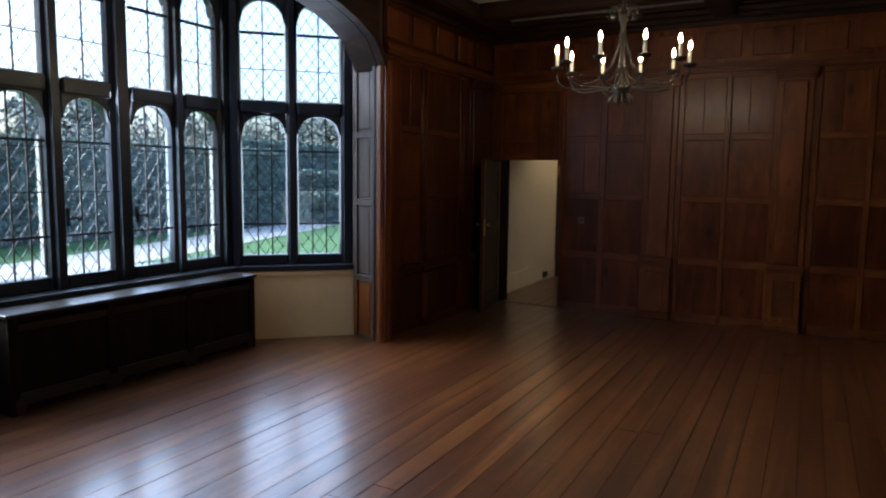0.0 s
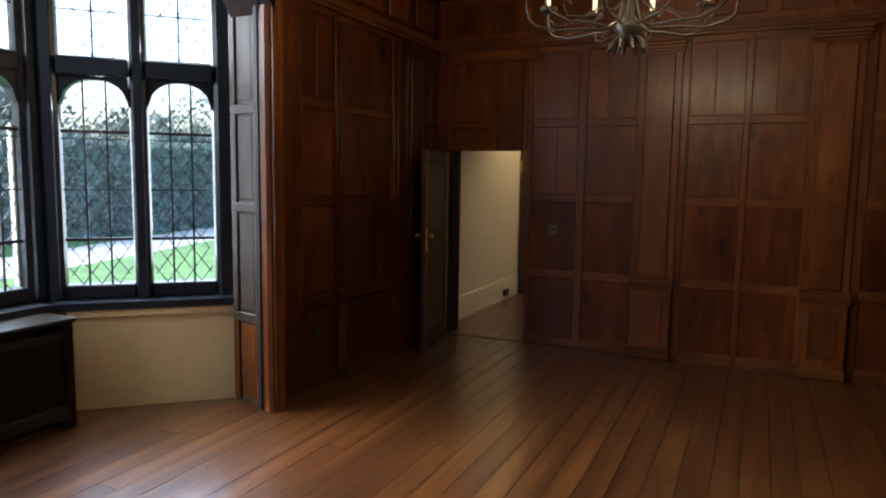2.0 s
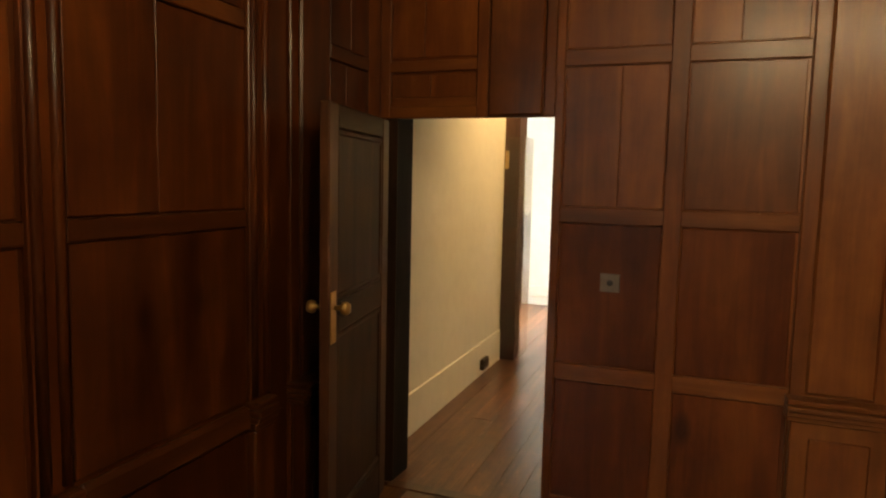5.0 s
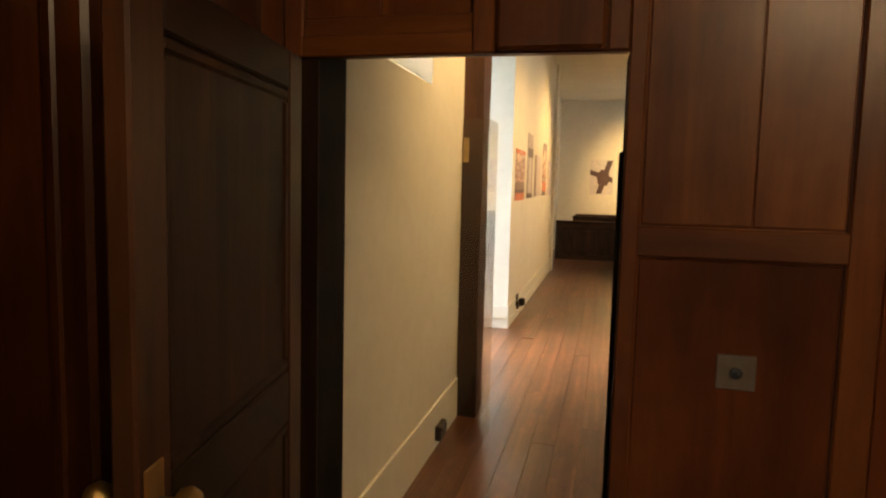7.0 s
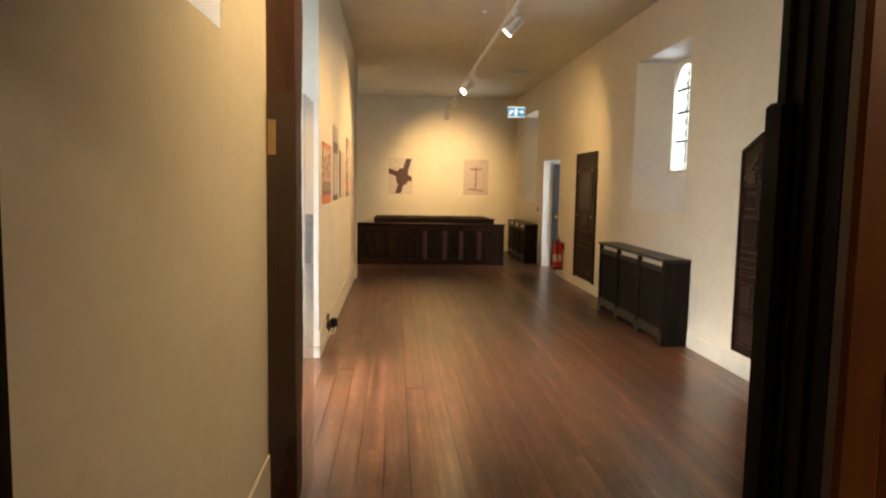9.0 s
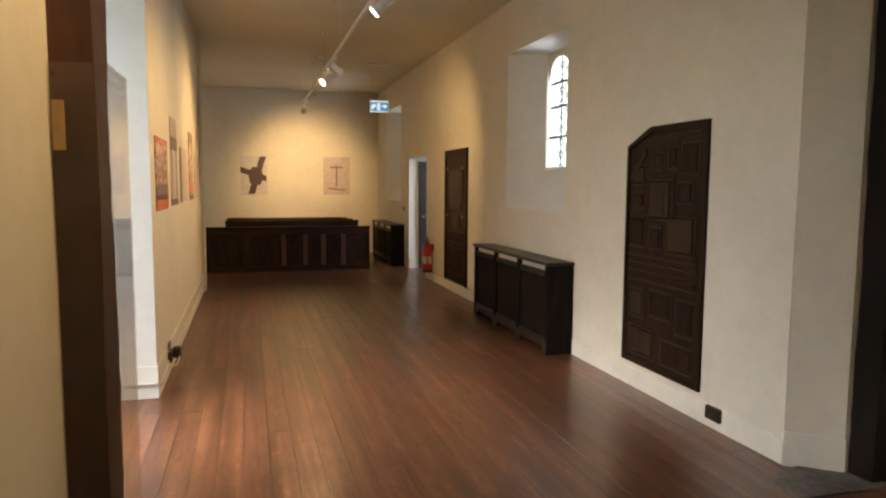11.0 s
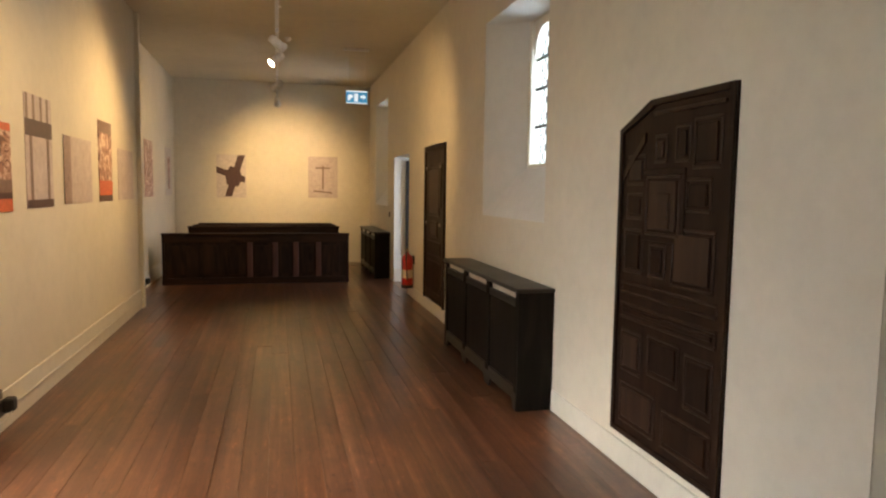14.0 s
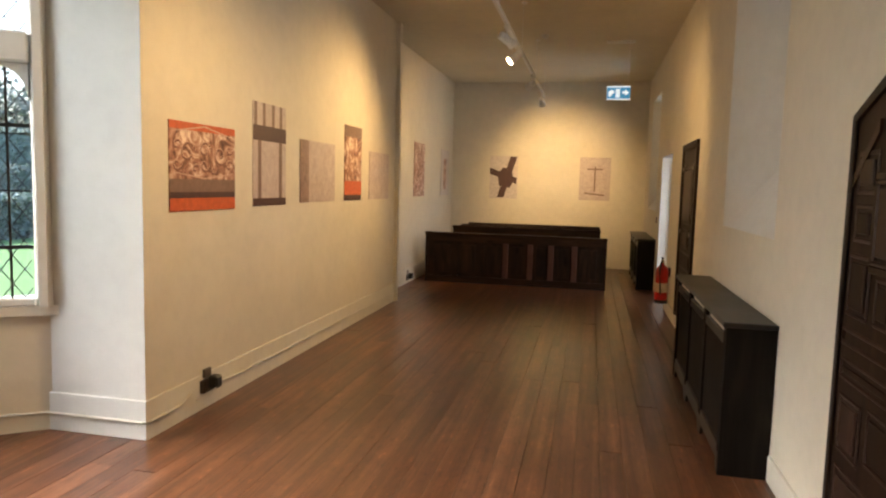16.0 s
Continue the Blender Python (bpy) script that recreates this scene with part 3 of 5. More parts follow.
ROWS1 = [(0.10, 0.725), (0.81, 1.525), (1.605, 2.29), (2.37, 3.05)]
RAILS1 = [(0.0, 0.10), (0.725, 0.81), (1.525, 1.605), (2.29, 2.37), (3.05, 3.11)]
NORTH = bpy.data.objects["wall_north"]
MN = wallframe(0, DOOR_Y, 1, 0)
bm = bmesh.new()
bx(bm, ROOM_X0, -3.56, -0.006, 0, 2.05, CEIL1)
bx(bm, -3.56, -2.70, -0.006, 0, 2.05, CEIL1)
bx(bm, -2.70, ROOM_X1, -0.006, 0, 0, CEIL1)
part("backing_boards", at(bm, MN), PV, NORTH)
# same backing behind the open leaf; the gap's shade is put into a dark colour
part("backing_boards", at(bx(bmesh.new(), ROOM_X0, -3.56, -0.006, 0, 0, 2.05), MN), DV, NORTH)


def stile(owner, m, u0, u1, z0, z1, V, proud=0.024):
    part("stile", at(bx(bmesh.new(), u0, u1, -proud, 0, z0, z1, 0.005), m), V, owner)


panelling(NORTH, MN, [(-2.655, -2.165), (-2.08, -1.59)], ROWS1, (PV, PX), RAILS1, -2.66, -1.58)
for k in ((-2.70, -2.655), (-2.165, -2.08), (-1.175, -1.112)):
    stile(NORTH, MN, k[0], k[1], 0.0, 3.1, PV, 0.025)
pilaster(NORTH, MN, -1.58, -1.18, 3.10, (PV, PX))
for u in (-1.11, 0.39, 1.89):
    panelling(NORTH, MN, [(u + 0.005, u + 0.485), (u + 0.54, u + 1.02)], ROWS1, (PV, PX), RAILS1, u, u + 1.025)
    stile(NORTH, MN, u + 0.485, u + 0.54, 0.0, 3.1, PV, 0.025)
    pilaster(NORTH, MN, u + 1.04, u + 1.42, 3.10, (PV, PX))
    stile(NORTH, MN, u + 1.435, u + 1.498, 0.0, 3.1, PV, 0.025)
# above the door
panelling(NORTH, MN, [(-3.60, -3.11)], [(2.12, 2.28), (2.36, 3.05)], (PV, PX), [(2.05, 2.11), (2.29, 2.35), (3.05, 3.11)], -3.66, -3.06)
stile(NORTH, MN, -3.66, -3.60, 2.05, 3.1, PV, 0.025)
stile(NORTH, MN, -3.11, -3.05, 2.05, 3.1, PV, 0.028)
part("pilaster_board", at(bx(bmesh.new(), -3.045, -2.76, -0.04, 0, 2.055, 2.98, 0.01), MN), PV, NORTH)
stile(NORTH, MN, -2.755, -2.70, 2.05, 3.1, PV, 0.028)
part("architrave_board", at(bx(bmesh.new(), -3.60, -2.6, -0.055, 0, 2.98, 3.11, 0.01), MN), PX, NORTH)


def frieze(owner, m, u0, u1, step):
    bm = bmesh.new()
    for dz, o in ((0.03, 0.05), (0.06, 0.075), (0.10, 0.06)):
        bx(bm, u0, u1, -o, 0, 3.08 + dz, 3.12 + dz, 0.006)
    part("frieze_moulding", at(bm, m), PX if m is MN else PY, owner)
    u = u0 + 0.05
    while u < u1 - step * 0.5:
        part("frieze_panel", at(bx(bmesh.new(), u, min(u + step - 0.12, u1 - 0.05), -0.02, 0, 3.28, 3.60, 0.01), m), PV, owner)
        u += step
    bm = bmesh.new()
    for dz, o in ((0.0, 0.06), (0.06, 0.10), (0.12, 0.16), (0.19, 0.2)):
        bx(bm, u0, u1, -o, 0, 3.67 + dz, 3.73 + dz, 0.008)
    part("cornice", at(bm, m), DX if m is MN else DY, owner)


frieze(NORTH, MN, ROOM_X0 + 0.02, ROOM_X1, 0.55)

WEST = bpy.data.objects["wall_west_room"]
MW = wallframe(ROOM_X0, 0, 0, 1)
W_ROWS = [(0.10, 0.66), (0.78, 1.515), (1.585, 2.30), (2.37, 3.05)]
W_RAILS = [(0, 0.10), (1.515, 1.585), (2.30, 2.37), (3.05, 3.11)]
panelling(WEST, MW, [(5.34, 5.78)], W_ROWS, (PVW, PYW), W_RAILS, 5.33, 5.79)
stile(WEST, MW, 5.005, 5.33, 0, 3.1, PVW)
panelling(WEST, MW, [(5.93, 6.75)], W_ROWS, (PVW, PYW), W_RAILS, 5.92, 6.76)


def bead_column(owner, m, u0, u1, mats):
    """A narrow column of two rounded beads on a small block, up to the top rail."""
    V, H = mats
    part("column_back", at(bx(bmesh.new(), u0, u1, -0.026, 0, 0.78, 3.1, 0.004), m), V, owner)
    w = (u1 - u0) * 0.2
    for u in (u0 + w, u1 - w):
        b = tube(bmesh.new(), [(u, -0.026, 0.80), (u, -0.026, 3.05)], w * 0.75, 8)
        part("column_bead", at(b, m), V, owner, "", True)
    part("column_block", at(bx(bmesh.new(), u0 - 0.005, u1 + 0.005, -0.05, 0, 0.10, 0.655, 0.008), m), V, owner)
    part("column_foot", at(bx(bmesh.new(), u0 - 0.012, u1 + 0.012, -0.062, 0, 0, 0.10, 0.012), m), H, owner)
    bm = bmesh.new()
    for dz, o in ((0.0, 0.058), (0.03, 0.072), (0.06, 0.085), (0.09, 0.066)):
        bx(bm, u0 - o * 0.15, u1 + o * 0.15, -o, 0, 0.66 + dz, 0.688 + dz, 0.005)
    part("column_cap", at(bm, m), H, owner)


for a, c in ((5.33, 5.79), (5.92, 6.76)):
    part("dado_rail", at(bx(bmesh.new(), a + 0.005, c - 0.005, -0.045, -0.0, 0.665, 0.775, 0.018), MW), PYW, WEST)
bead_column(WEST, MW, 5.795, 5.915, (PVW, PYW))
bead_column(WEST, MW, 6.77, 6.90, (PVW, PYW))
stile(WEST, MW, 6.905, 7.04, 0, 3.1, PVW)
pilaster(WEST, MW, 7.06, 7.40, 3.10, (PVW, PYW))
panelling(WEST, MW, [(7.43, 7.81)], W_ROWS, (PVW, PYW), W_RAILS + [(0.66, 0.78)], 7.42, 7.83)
frieze(WEST, MW, 5.01, DOOR_Y - 0.01, 0.55)
box("wall_vent", ROOM_X0 + 0.004, ROOM_X0 + 0.02, 5.46, 5.60, 0.42, 0.55, BLACK, WEST, "small dark vent hole", 0.003)

# ceiling beams
for x in (-3.54, -0.68, 1.9):
    struct(box("ceiling_beam_long", x - 0.14, x + 0.14, ROOM_Y0, DOOR_Y - 0.15, CEIL1 - 0.22, CEIL1 - 0.002, DY, bev=0.03))
for y in (6.75, 4.35, 1.95, -0.45, -2.85):
    struct(box("ceiling_beam_cross", ROOM_X0 + 0.1, ROOM_X1, y - 0.12, y + 0.12, CEIL1 - 0.20, CEIL1 - 0.004, DX, bev=0.03))

# door lining and door
struct(part("door_lining_west", prism(bmesh.new(), [(-3.79, 7.872), (-3.568, 7.872), (-3.558, 8.07), (-3.60, 8.085), (-3.756, 8.398), (-3.79, 8.398)], 0, 2.25), BV))
struct(part("door_lining_east", prism(bmesh.new(), [(-2.698, 7.872), (-2.56, 7.872), (-2.442, 7.98), (-2.442, 8.285), (-2.47, 8.285), (-2.66, 7.99), (-2.698, 7.985)], 0, 2.25), BV))
for y, o in ((7.872, 0.006), (7.905, 0.012), (7.938, 0.007), (7.968, 0.014)):
    struct(box("door_lining_moulding", -2.699 - o * 0.3, -2.685, y - 0.013, y + 0.013, 0, 2.05, BV, bev=0.006))
struct(box("door_stop", -2.713, -2.700, 7.945, 7.985, 0, 1.80, BV, bev=0.005))
struct(part("door_lining_head", at(slab(bmesh.new(), [(7.874, 2.066), (8.285, 2.24), (8.285, 2.30), (7.874, 2.11)], -3.72, -2.445), Matrix(((0, 1, 0, 0), (1, 0, 0, 0), (0, 0, 1, 0), (0, 0, 0, 1)))), DX))
struct(box("door_lintel", -3.60, -2.702, 7.853, 7.90, 2.05, 2.16, PX, bev=0.004))
struct(box("threshold_board", -3.57, -2.70, 7.80, 7.88, -0.01, 0.008, FLOOR1, bev=0.004))


def door_leaf():
    hinge, foot = (-3.575, 7.74), (-3.43, 6.875)
    d = thing("door", (*hinge, 0), "dark stained panelled oak door with brass knobs, standing open against the panelling", "door")
    m = wallframe(foot[0], foot[1], hinge[0] - foot[0], hinge[1] - foot[1])
    L = math.hypot(hinge[0] - foot[0], hinge[1] - foot[1])
    part("door_core", at(bx(bmesh.new(), 0.02, L - 0.02, -0.012, 0.012, 0.02, 2.02), m), OAKV, d)
    for u0, u1 in ((0, 0.11), (L - 0.11, L)):
        part("door_stile", at(bx(bmesh.new(), u0, u1, -0.022, 0.022, 0.01, 2.03, 0.006), m), DOORV, d)
    for z0, z1 in ((0.01, 0.22), (1.06, 1.20), (1.93, 2.03)):
        part("door_rail", at(bx(bmesh.new(), 0.11, L - 0.11, -0.0215, 0.0215, z0, z1, 0.006), m), DY, d)
    for z0, z1 in ((0.22, 1.06), (1.20, 1.93)):
        bm = bmesh.new()
        for q in ((0.11, L - 0.11, z0, z0 + 0.03), (0.11, L - 0.11, z1 - 0.03, z1), (0.11, 0.14, z0 + 0.03, z1 - 0.03), (L - 0.14, L - 0.11, z0 + 0.03, z1 - 0.03)):
            bx(bm, q[0], q[1], -0.019, 0.019, q[2], q[3], 0.008)
        part("door_panel_moulding", at(bm, m), OAKV, d)
    part("lock_plate", at(bx(bmesh.new(), 0.015, 0.075, -0.027, -0.022, 1.03, 1.25, 0.002), m), BRASS, d, "worn brass finger plate")
    for side in (-1, 1):
        prof = [(0.011, 0.0), (0.011, 0.03), (0.026, 0.04), (0.03, 0.055), (0.022, 0.07), (0.0, 0.074)]
        b = lathe(bmesh.new(), prof, 0, 0, 14)
        b.transform(m @ Matrix.Translation((0.055, side * 0.022, 1.18)) @ Matrix.Rotation(radians(90 * (1 if side < 0 else -1)), 4, "X"))
        part("door_knob", b, BRASS, d, "round brass knob", True)


door_leaf()


def wall_plate():
    s = thing("light_switch", (-2.397, DOOR_Y - 0.01, 1.237), "square steel light switch plate with a dark toggle on wood panelling", "light switch")
    part("plate", bx(bmesh.new(), -2.445, -2.349, DOOR_Y - 0.017, DOOR_Y - 0.010, 1.191, 1.283, 0.003), SILVER, s)
    b = lathe(bmesh.new(), [(0.015, 0), (0.015, 0.008), (0.006, 0.01), (0.005, 0.028), (0.0, 0.03)], 0, 0, 12)
    b.transform(Matrix.Translation((-2.397, DOOR_Y - 0.017, 1.237)) @ Matrix.Rotation(radians(90), 4, "X"))
    part("toggle", b, BLACK, s)


wall_plate()


# ---------------------------------------------------------------- radiator covers
def radiator_cover(name, m, length, depth, height, n, label, mats, slots=True, shelf=0.03):
    V, H = mats
    c = thing(name, m.translation, label, "radiator cover")
    part("top_board", at(bx(bmesh.new(), -0.02, length + 0.02, -0.02, depth, height - 0.03, height, 0.006), m), H, c)
    for u in (0.0, length - 0.03):
        part("end_board", at(bx(bmesh.new(), u, u + 0.03, 0.0, depth, 0, height - 0.03), m), V, c)
    part("plinth", at(bx(bmesh.new(), 0.03, length - 0.03, 0.004, 0.024, 0.065, 0.12), m), H, c)
    for i in range(n + 1):
        u = 0.03 + i * (length - 0.06) / n
        foot = [(max(u - 0.09, 0.03), 0.0655), (max(u - 0.055, 0.03), 0.0), (min(u + 0.055, length - 0.03), 0.0), (min(u + 0.09, length - 0.03), 0.0655)]
        part("foot", at(slab(bmesh.new(), foot, 0.003, 0.024), m), H, c)
    part("back_panel", at(bx(bmesh.new(), 0.03, length - 0.03, 0.03, 0.04, 0.12, height - 0.12), m), V, c)
    step = (length - 0.06) / n
    for i in range(n + 1):
        u = 0.03 + i * step
        part("front_stile", at(bx(bmesh.new(), max(u - 0.04, 0.03), min(u + 0.04, length - 0.03), 0.0, 0.03, 0.12, height - 0.03, 0.004), m), V, c)
    for i in range(n):
        a, b2 = 0.03 + i * step + 0.04, 0.03 + (i + 1) * step - 0.04
        part("front_panel", at(bx(bmesh.new(), a, b2, 0.012, 0.03, 0.16, height - 0.14, 0.01), m), V, c)
        part("front_rail", at(bx(bmesh.new(), a, b2, 0.002, 0.028, height - 0.14, height - 0.085, 0.003), m), H, c)
        part("front_rail", at(bx(bmesh.new(), a, b2, 0.002, 0.028, 0.12, 0.16, 0.003), m), H, c)
        if slots:
            part("slot_back", at(bx(bmesh.new(), a + 0.03, b2 - 0.03, 0.022, 0.03, height - 0.08, height - 0.04), m), WHITE, c, "pale radiator seen through the slot")
    return c


radiator_cover("radiator_cover", wallframe(-4.70, 1.56, 0, 1), 2.475, 0.36, 0.765, 3, "long dark stained wooden radiator cover under the bay window", (BV, BY), False)
radiator_cover("radiator_cover", wallframe(-0.43, 16.02, 0, -1), 2.15, 0.268, 0.885, 3, "black wooden radiator cover with three slotted panels against the wall", (BV, BY))
radiator_cover("radiator_cover", wallframe(-0.43, 23.2, 0, -1), 2.05, 0.268, 0.82, 3, "black painted wooden radiator cover near the far corner", (BV, BY))


# ---------------------------------------------------------------- timber posts and acrylic guards
def post(x0, x1, y0, y1, label, seed, mat):
    rnd = random.Random(seed)
    bm = bmesh.new()
    n = 44
    rings = []
    for i in range(n + 1):
        z = (CEIL2 - 0.004) * i / n
        j = [rnd.uniform(-0.0022, 0.0022) + 0.003 * math.sin(z * (2.1 + k) + seed) for k in range(4)]
        rings.append([bm.verts.new(p) for p in ((x0 + j[0], y0 + j[1], z), (x1 + j[2], y0 - j[1], z), (x1 - j[2], y1 + j[3], z), (x0 - j[0], y1 - j[3], z))])
    for a, c in zip(rings, rings[1:]):
        for k in range(4):
            bm.faces.new((a[k], a[(k + 1) % 4], c[(k + 1) % 4], c[k]))
    bm.faces.new(rings[0])
    bm.faces.new(rings[-1])
    return tagged(part("timber_post", bm, mat), label, "post", "posts of the timber frame")


p1 = post(-3.79, -3.59, 10.565, 10.80, "old dark red-brown timber post behind a clear acrylic guard", 1, MUNTIN)
p2 = post(0.10, 0.225, 10.84, 10.995, "old blackened timber post with wavy edges beside the pale wall", 2, BV)
g = thing("acrylic_guard", (-3.66, 10.53, 0.02), "clear acrylic guard sheet screwed over the timber post", "protective guard")
part("front_sheet", bx(bmesh.new(), -3.735, -3.545, 10.542, 10.548, 0.02, 1.99), PERSPEX, g)
part("side_sheet", bx(bmesh.new(), -3.548, -3.542, 10.55, 10.88, 0.02, 1.99), PERSPEX, g)
# narrow upright ochre rectangle just in front of the guard
part("notice", bx(bmesh.new(), -3.712, -3.675, 10.538, 10.5415, 1.71, 1.87), plain("ochre_notice", (0.42, 0.27, 0.12), 0.5), g, "narrow ochre patch")
for z in (0.45, 0.95, 1.45, 1.95):
    b = lathe(bmesh.new(), [(0.008, 0), (0.008, 0.006), (0.0, 0.008)], 0, 0, 10)
    b.transform(Matrix.Translation((-3.705, 10.542, z)) @ Matrix.Rotation(radians(90), 4, "X"))
    part("screw", b, BLACK, g)
struct(box("ceiling_beam_passage", -3.72, 0.2, 10.60, 10.80, 3.49, CEIL2 - 0.003, DX, bev=0.01))
struct(part("threshold_stone", prism(bmesh.new(), [(-0.42, 10.80), (-0.38, 11.02), (-0.12, 11.14), (0.45, 10.95), (0.45, 10.78)], -0.03, 0.012), STONE))
# north jamb of the bay opening, and the passage side
struct(part("wall_bay_south", prism(bmesh.new(), [(PASS_X, 10.75), (-4.47, 10.75), (-5.5, 10.4), (-5.5, 10.2), (-4.35, 10.2), (PASS_X, 10.70)], 0, CEIL2), CREAM))
struct(part("wall_bay_north", prism(bmesh.new(), [(GAL_W - 0.001, 13.446), (-4.47, 13.446), (-4.60, 13.62), (-4.40, 13.9), (GAL_W - 0.001, 13.9)], 0, CEIL2), PALE))

# ---------------------------------------------------------------- gallery bay window
LV2 = (0.80, 0.85, 2.24, 2.44, 3.30, 3.65)
window_run("window_4", wallframe(-5.27, 12.85, 0.8, 0.6), [(0.10, 0.46), (0.57, 0.925)], (-0.12, 1.03), LV2, PALE, "pale stone bay window with arched leaded lights")
window_run("window_5", wallframe(-5.27, 11.35, 0, 1), [(0.10, 0.68), (0.82, 1.40)], (-0.08, 1.58), LV2, PALE, "pale stone bay window with arched leaded lights")
window_run("window_6", wallframe(-4.47, 10.75, -0.8, 0.6), [(0.08, 0.46), (0.57, 0.92)], (-0.12, 1.12), LV2, PALE, "pale stone bay window with arched leaded lights")
SILL2 = [(-4.40, 13.445), (-5.12, 12.90), (-5.12, 11.28), (-4.40, 10.76), (-4.60, 10.6), (-5.34, 11.2), (-5.34, 12.9), (-4.62, 13.46)]
struct(part("window_sill_gallery_bay", prism(bmesh.new(), SILL2, 0.74, 0.80), WHITE))
WALL2 = [(-4.46, 13.45), (-5.18, 12.90), (-5.18, 11.28), (-4.46, 10.74), (-4.60, 10.6), (-5.40, 11.2), (-5.40, 13.0), (-4.62, 13.56)]
struct(part("wall_under_gallery_bay", prism(bmesh.new(), WALL2, 0, 0.739), CREAM))


# ---------------------------------------------------------------- splayed east windows, door recess
def reveal(x0, x1, f, b, mat, name="window_reveal"):
    """Sloping faces from the front opening f to the back opening b: (y0, y1, z0, z1)."""
    bm = bmesh.new()

    def ring(x, q):
        return [bm.verts.new((x, y, z)) for y, z in ((q[0], q[2]), (q[1], q[2]), (q[1], q[3]), (q[0], q[3]))]
    a, c, o = ring(x0, f), ring(x1, b), ring(x1, f)
    for k in range(4):
        j = (k + 1) % 4
        bm.faces.new((a[k], a[j], c[j], c[k]))
        bm.faces.new((a[k], a[j], o[j], o[k]))
        bm.faces.new((c[k], c[j], o[j], o[k]))
    return struct(part(name, bm, mat))


def east_window(k, y0, y1, z0, z1, w0, w1):
    reveal(GAL_E + 0.001, 0.12, (y0, y1, z0, z1), (w0, w1, z0 + 0.44, z1 - 0.06), PALE)
    m = wallframe(0.20, 0, 0, -1)
    w = new("window_%d" % k)
    w.matrix_world = Matrix.Translation((0.2, (w0 + w1) / 2, z0 + 0.44))
    tagged(w, "arched leaded window in a deep splayed pale reveal", "window", kind="structure")
    u0, u1 = -w1 + 0.05, -w0 - 0.05
    za, zb = z0 + 0.47, z1 - 0.13
    leaded_light(w, m, u0, u1, za, zb, 0.24, 1, ((za + 0.33, 0.022), (za + 0.66, 0.022), (za + 0.92, 0.022)), 0.10, 0.14, WHITE, True, 0.12, 0.011)
    for a, c in ((-w1, u0), (u1, -w0)):
        part("jamb", at(bx(bmesh.new(), a, c, -0.09, 0.1, z0 + 0.44, z1 - 0.06, 0.012), m), WHITE, w)
    part("sill", at(bx(bmesh.new(), u0, u1, -0.09, 0.1, z0 + 0.44, za, 0.008), m), WHITE, w)
    part("head", at(bx(bmesh.new(), u0, u1, -0.05, 0.1, zb + 0.03, z1 - 0.06), m), WHITE, w)


east_window(7, 14.10, 15.66, 1.34, 3.13, 14.60, 15.22)
east_window(8, 21.45, 23.0, 1.27, 3.2, 21.92, 22.54)
wall_x("wall_east_outer", 0.121, 0.40, 11.2, FAR_Y, 0, CEIL2, [(14.60, 15.22, 1.78, 3.07), (21.92, 22.54, 1.71, 3.14), (19.42, 20.78, -1, 2.12)], CREAM)
bm = bmesh.new()
bx(bm, GAL_E, 0.42, 20.762, 20.779, 0, 2.12)
bx(bm, GAL_E, 0.42, 19.421, 19.43, 0, 2.12)
bx(bm, GAL_E, 0.42, 19.43, 20.762, 2.105, 2.119)
struct(part("door_recess_lining", bm, PALE))
struct(box("skirting_recess", GAL_E, 0.02, 20.74, 20.762, 0, 0.22, WHITE, bev=0.004))
bm = bmesh.new()
for q in ((0.40, 1.9, 21.5, 21.6, 0, 2.6), (0.40, 1.9, 18.5, 18.6, 0, 2.6), (0.40, 2.0, 18.5, 21.6, 2.6, 2.7), (1.9, 2.0, 18.5, 18.9, 0, 2.6), (1.9, 2.0, 19.9, 21.6, 0, 2.6), (1.9, 2.0, 18.9, 19.9, 0, 0.8)):
    bx(bm, *q)
struct(part("wall_lobby", bm, PALE))
struct(box("floor_lobby", 0.40, 1.9, 18.5, 21.6, -0.05, -0.002, FLOOR2))
d = thing("door", (0.05, 20.72, 0), "dark blue-black painted door folded open inside the recess", "door")
part("leaf", bx(bmesh.new(), 0.03, 0.80, 20.70, 20.738, 0.01, 2.05, 0.004), plain("dark_blue_paint", (0.012, 0.012, 0.014), 0.5), d)
b = lathe(bmesh.new(), [(0.01, 0), (0.01, 0.03), (0.025, 0.045), (0.02, 0.06), (0.0, 0.064)], 0, 0, 12)
b.transform(Matrix.Translation((0.10, 20.70, 1.0)) @ Matrix.Rotation(radians(90), 4, "X"))
part("knob", b, BRASS, d)
# small niche window high in the passage
struct(part("niche_sill", slab(bmesh.new(), [(PASS_X - 0.002, 2.094), (-4.33, 2.094), (-4.33, 2.474)], 8.751, 9.753), PALE))
m = wallframe(-4.32, 8.75, 0, 1)
w = new("window_9")
w.matrix_world = Matrix.Translation((-4.32, 9.25, 2.454))
tagged(w, "small leaded window high in the passage wall", "window", kind="structure")
leaded_light(w, m, 0.1, 0.90, 2.494, 3.06, 0.1, 1, (), 0.10, 0.14, WHITE, False)
for a, c, e, f in ((0, 0.1, 2.454, 3.11), (0.90, 1.004, 2.454, 3.11), (0.1, 0.90, 2.454, 2.494), (0.1, 0.90, 3.06, 3.11)):
    part("window_frame", at(bx(bmesh.new(), a + 0.001, c - 0.001, -0.05, 0.02, e, f - 0.001, 0.006), m), WHITE, w)

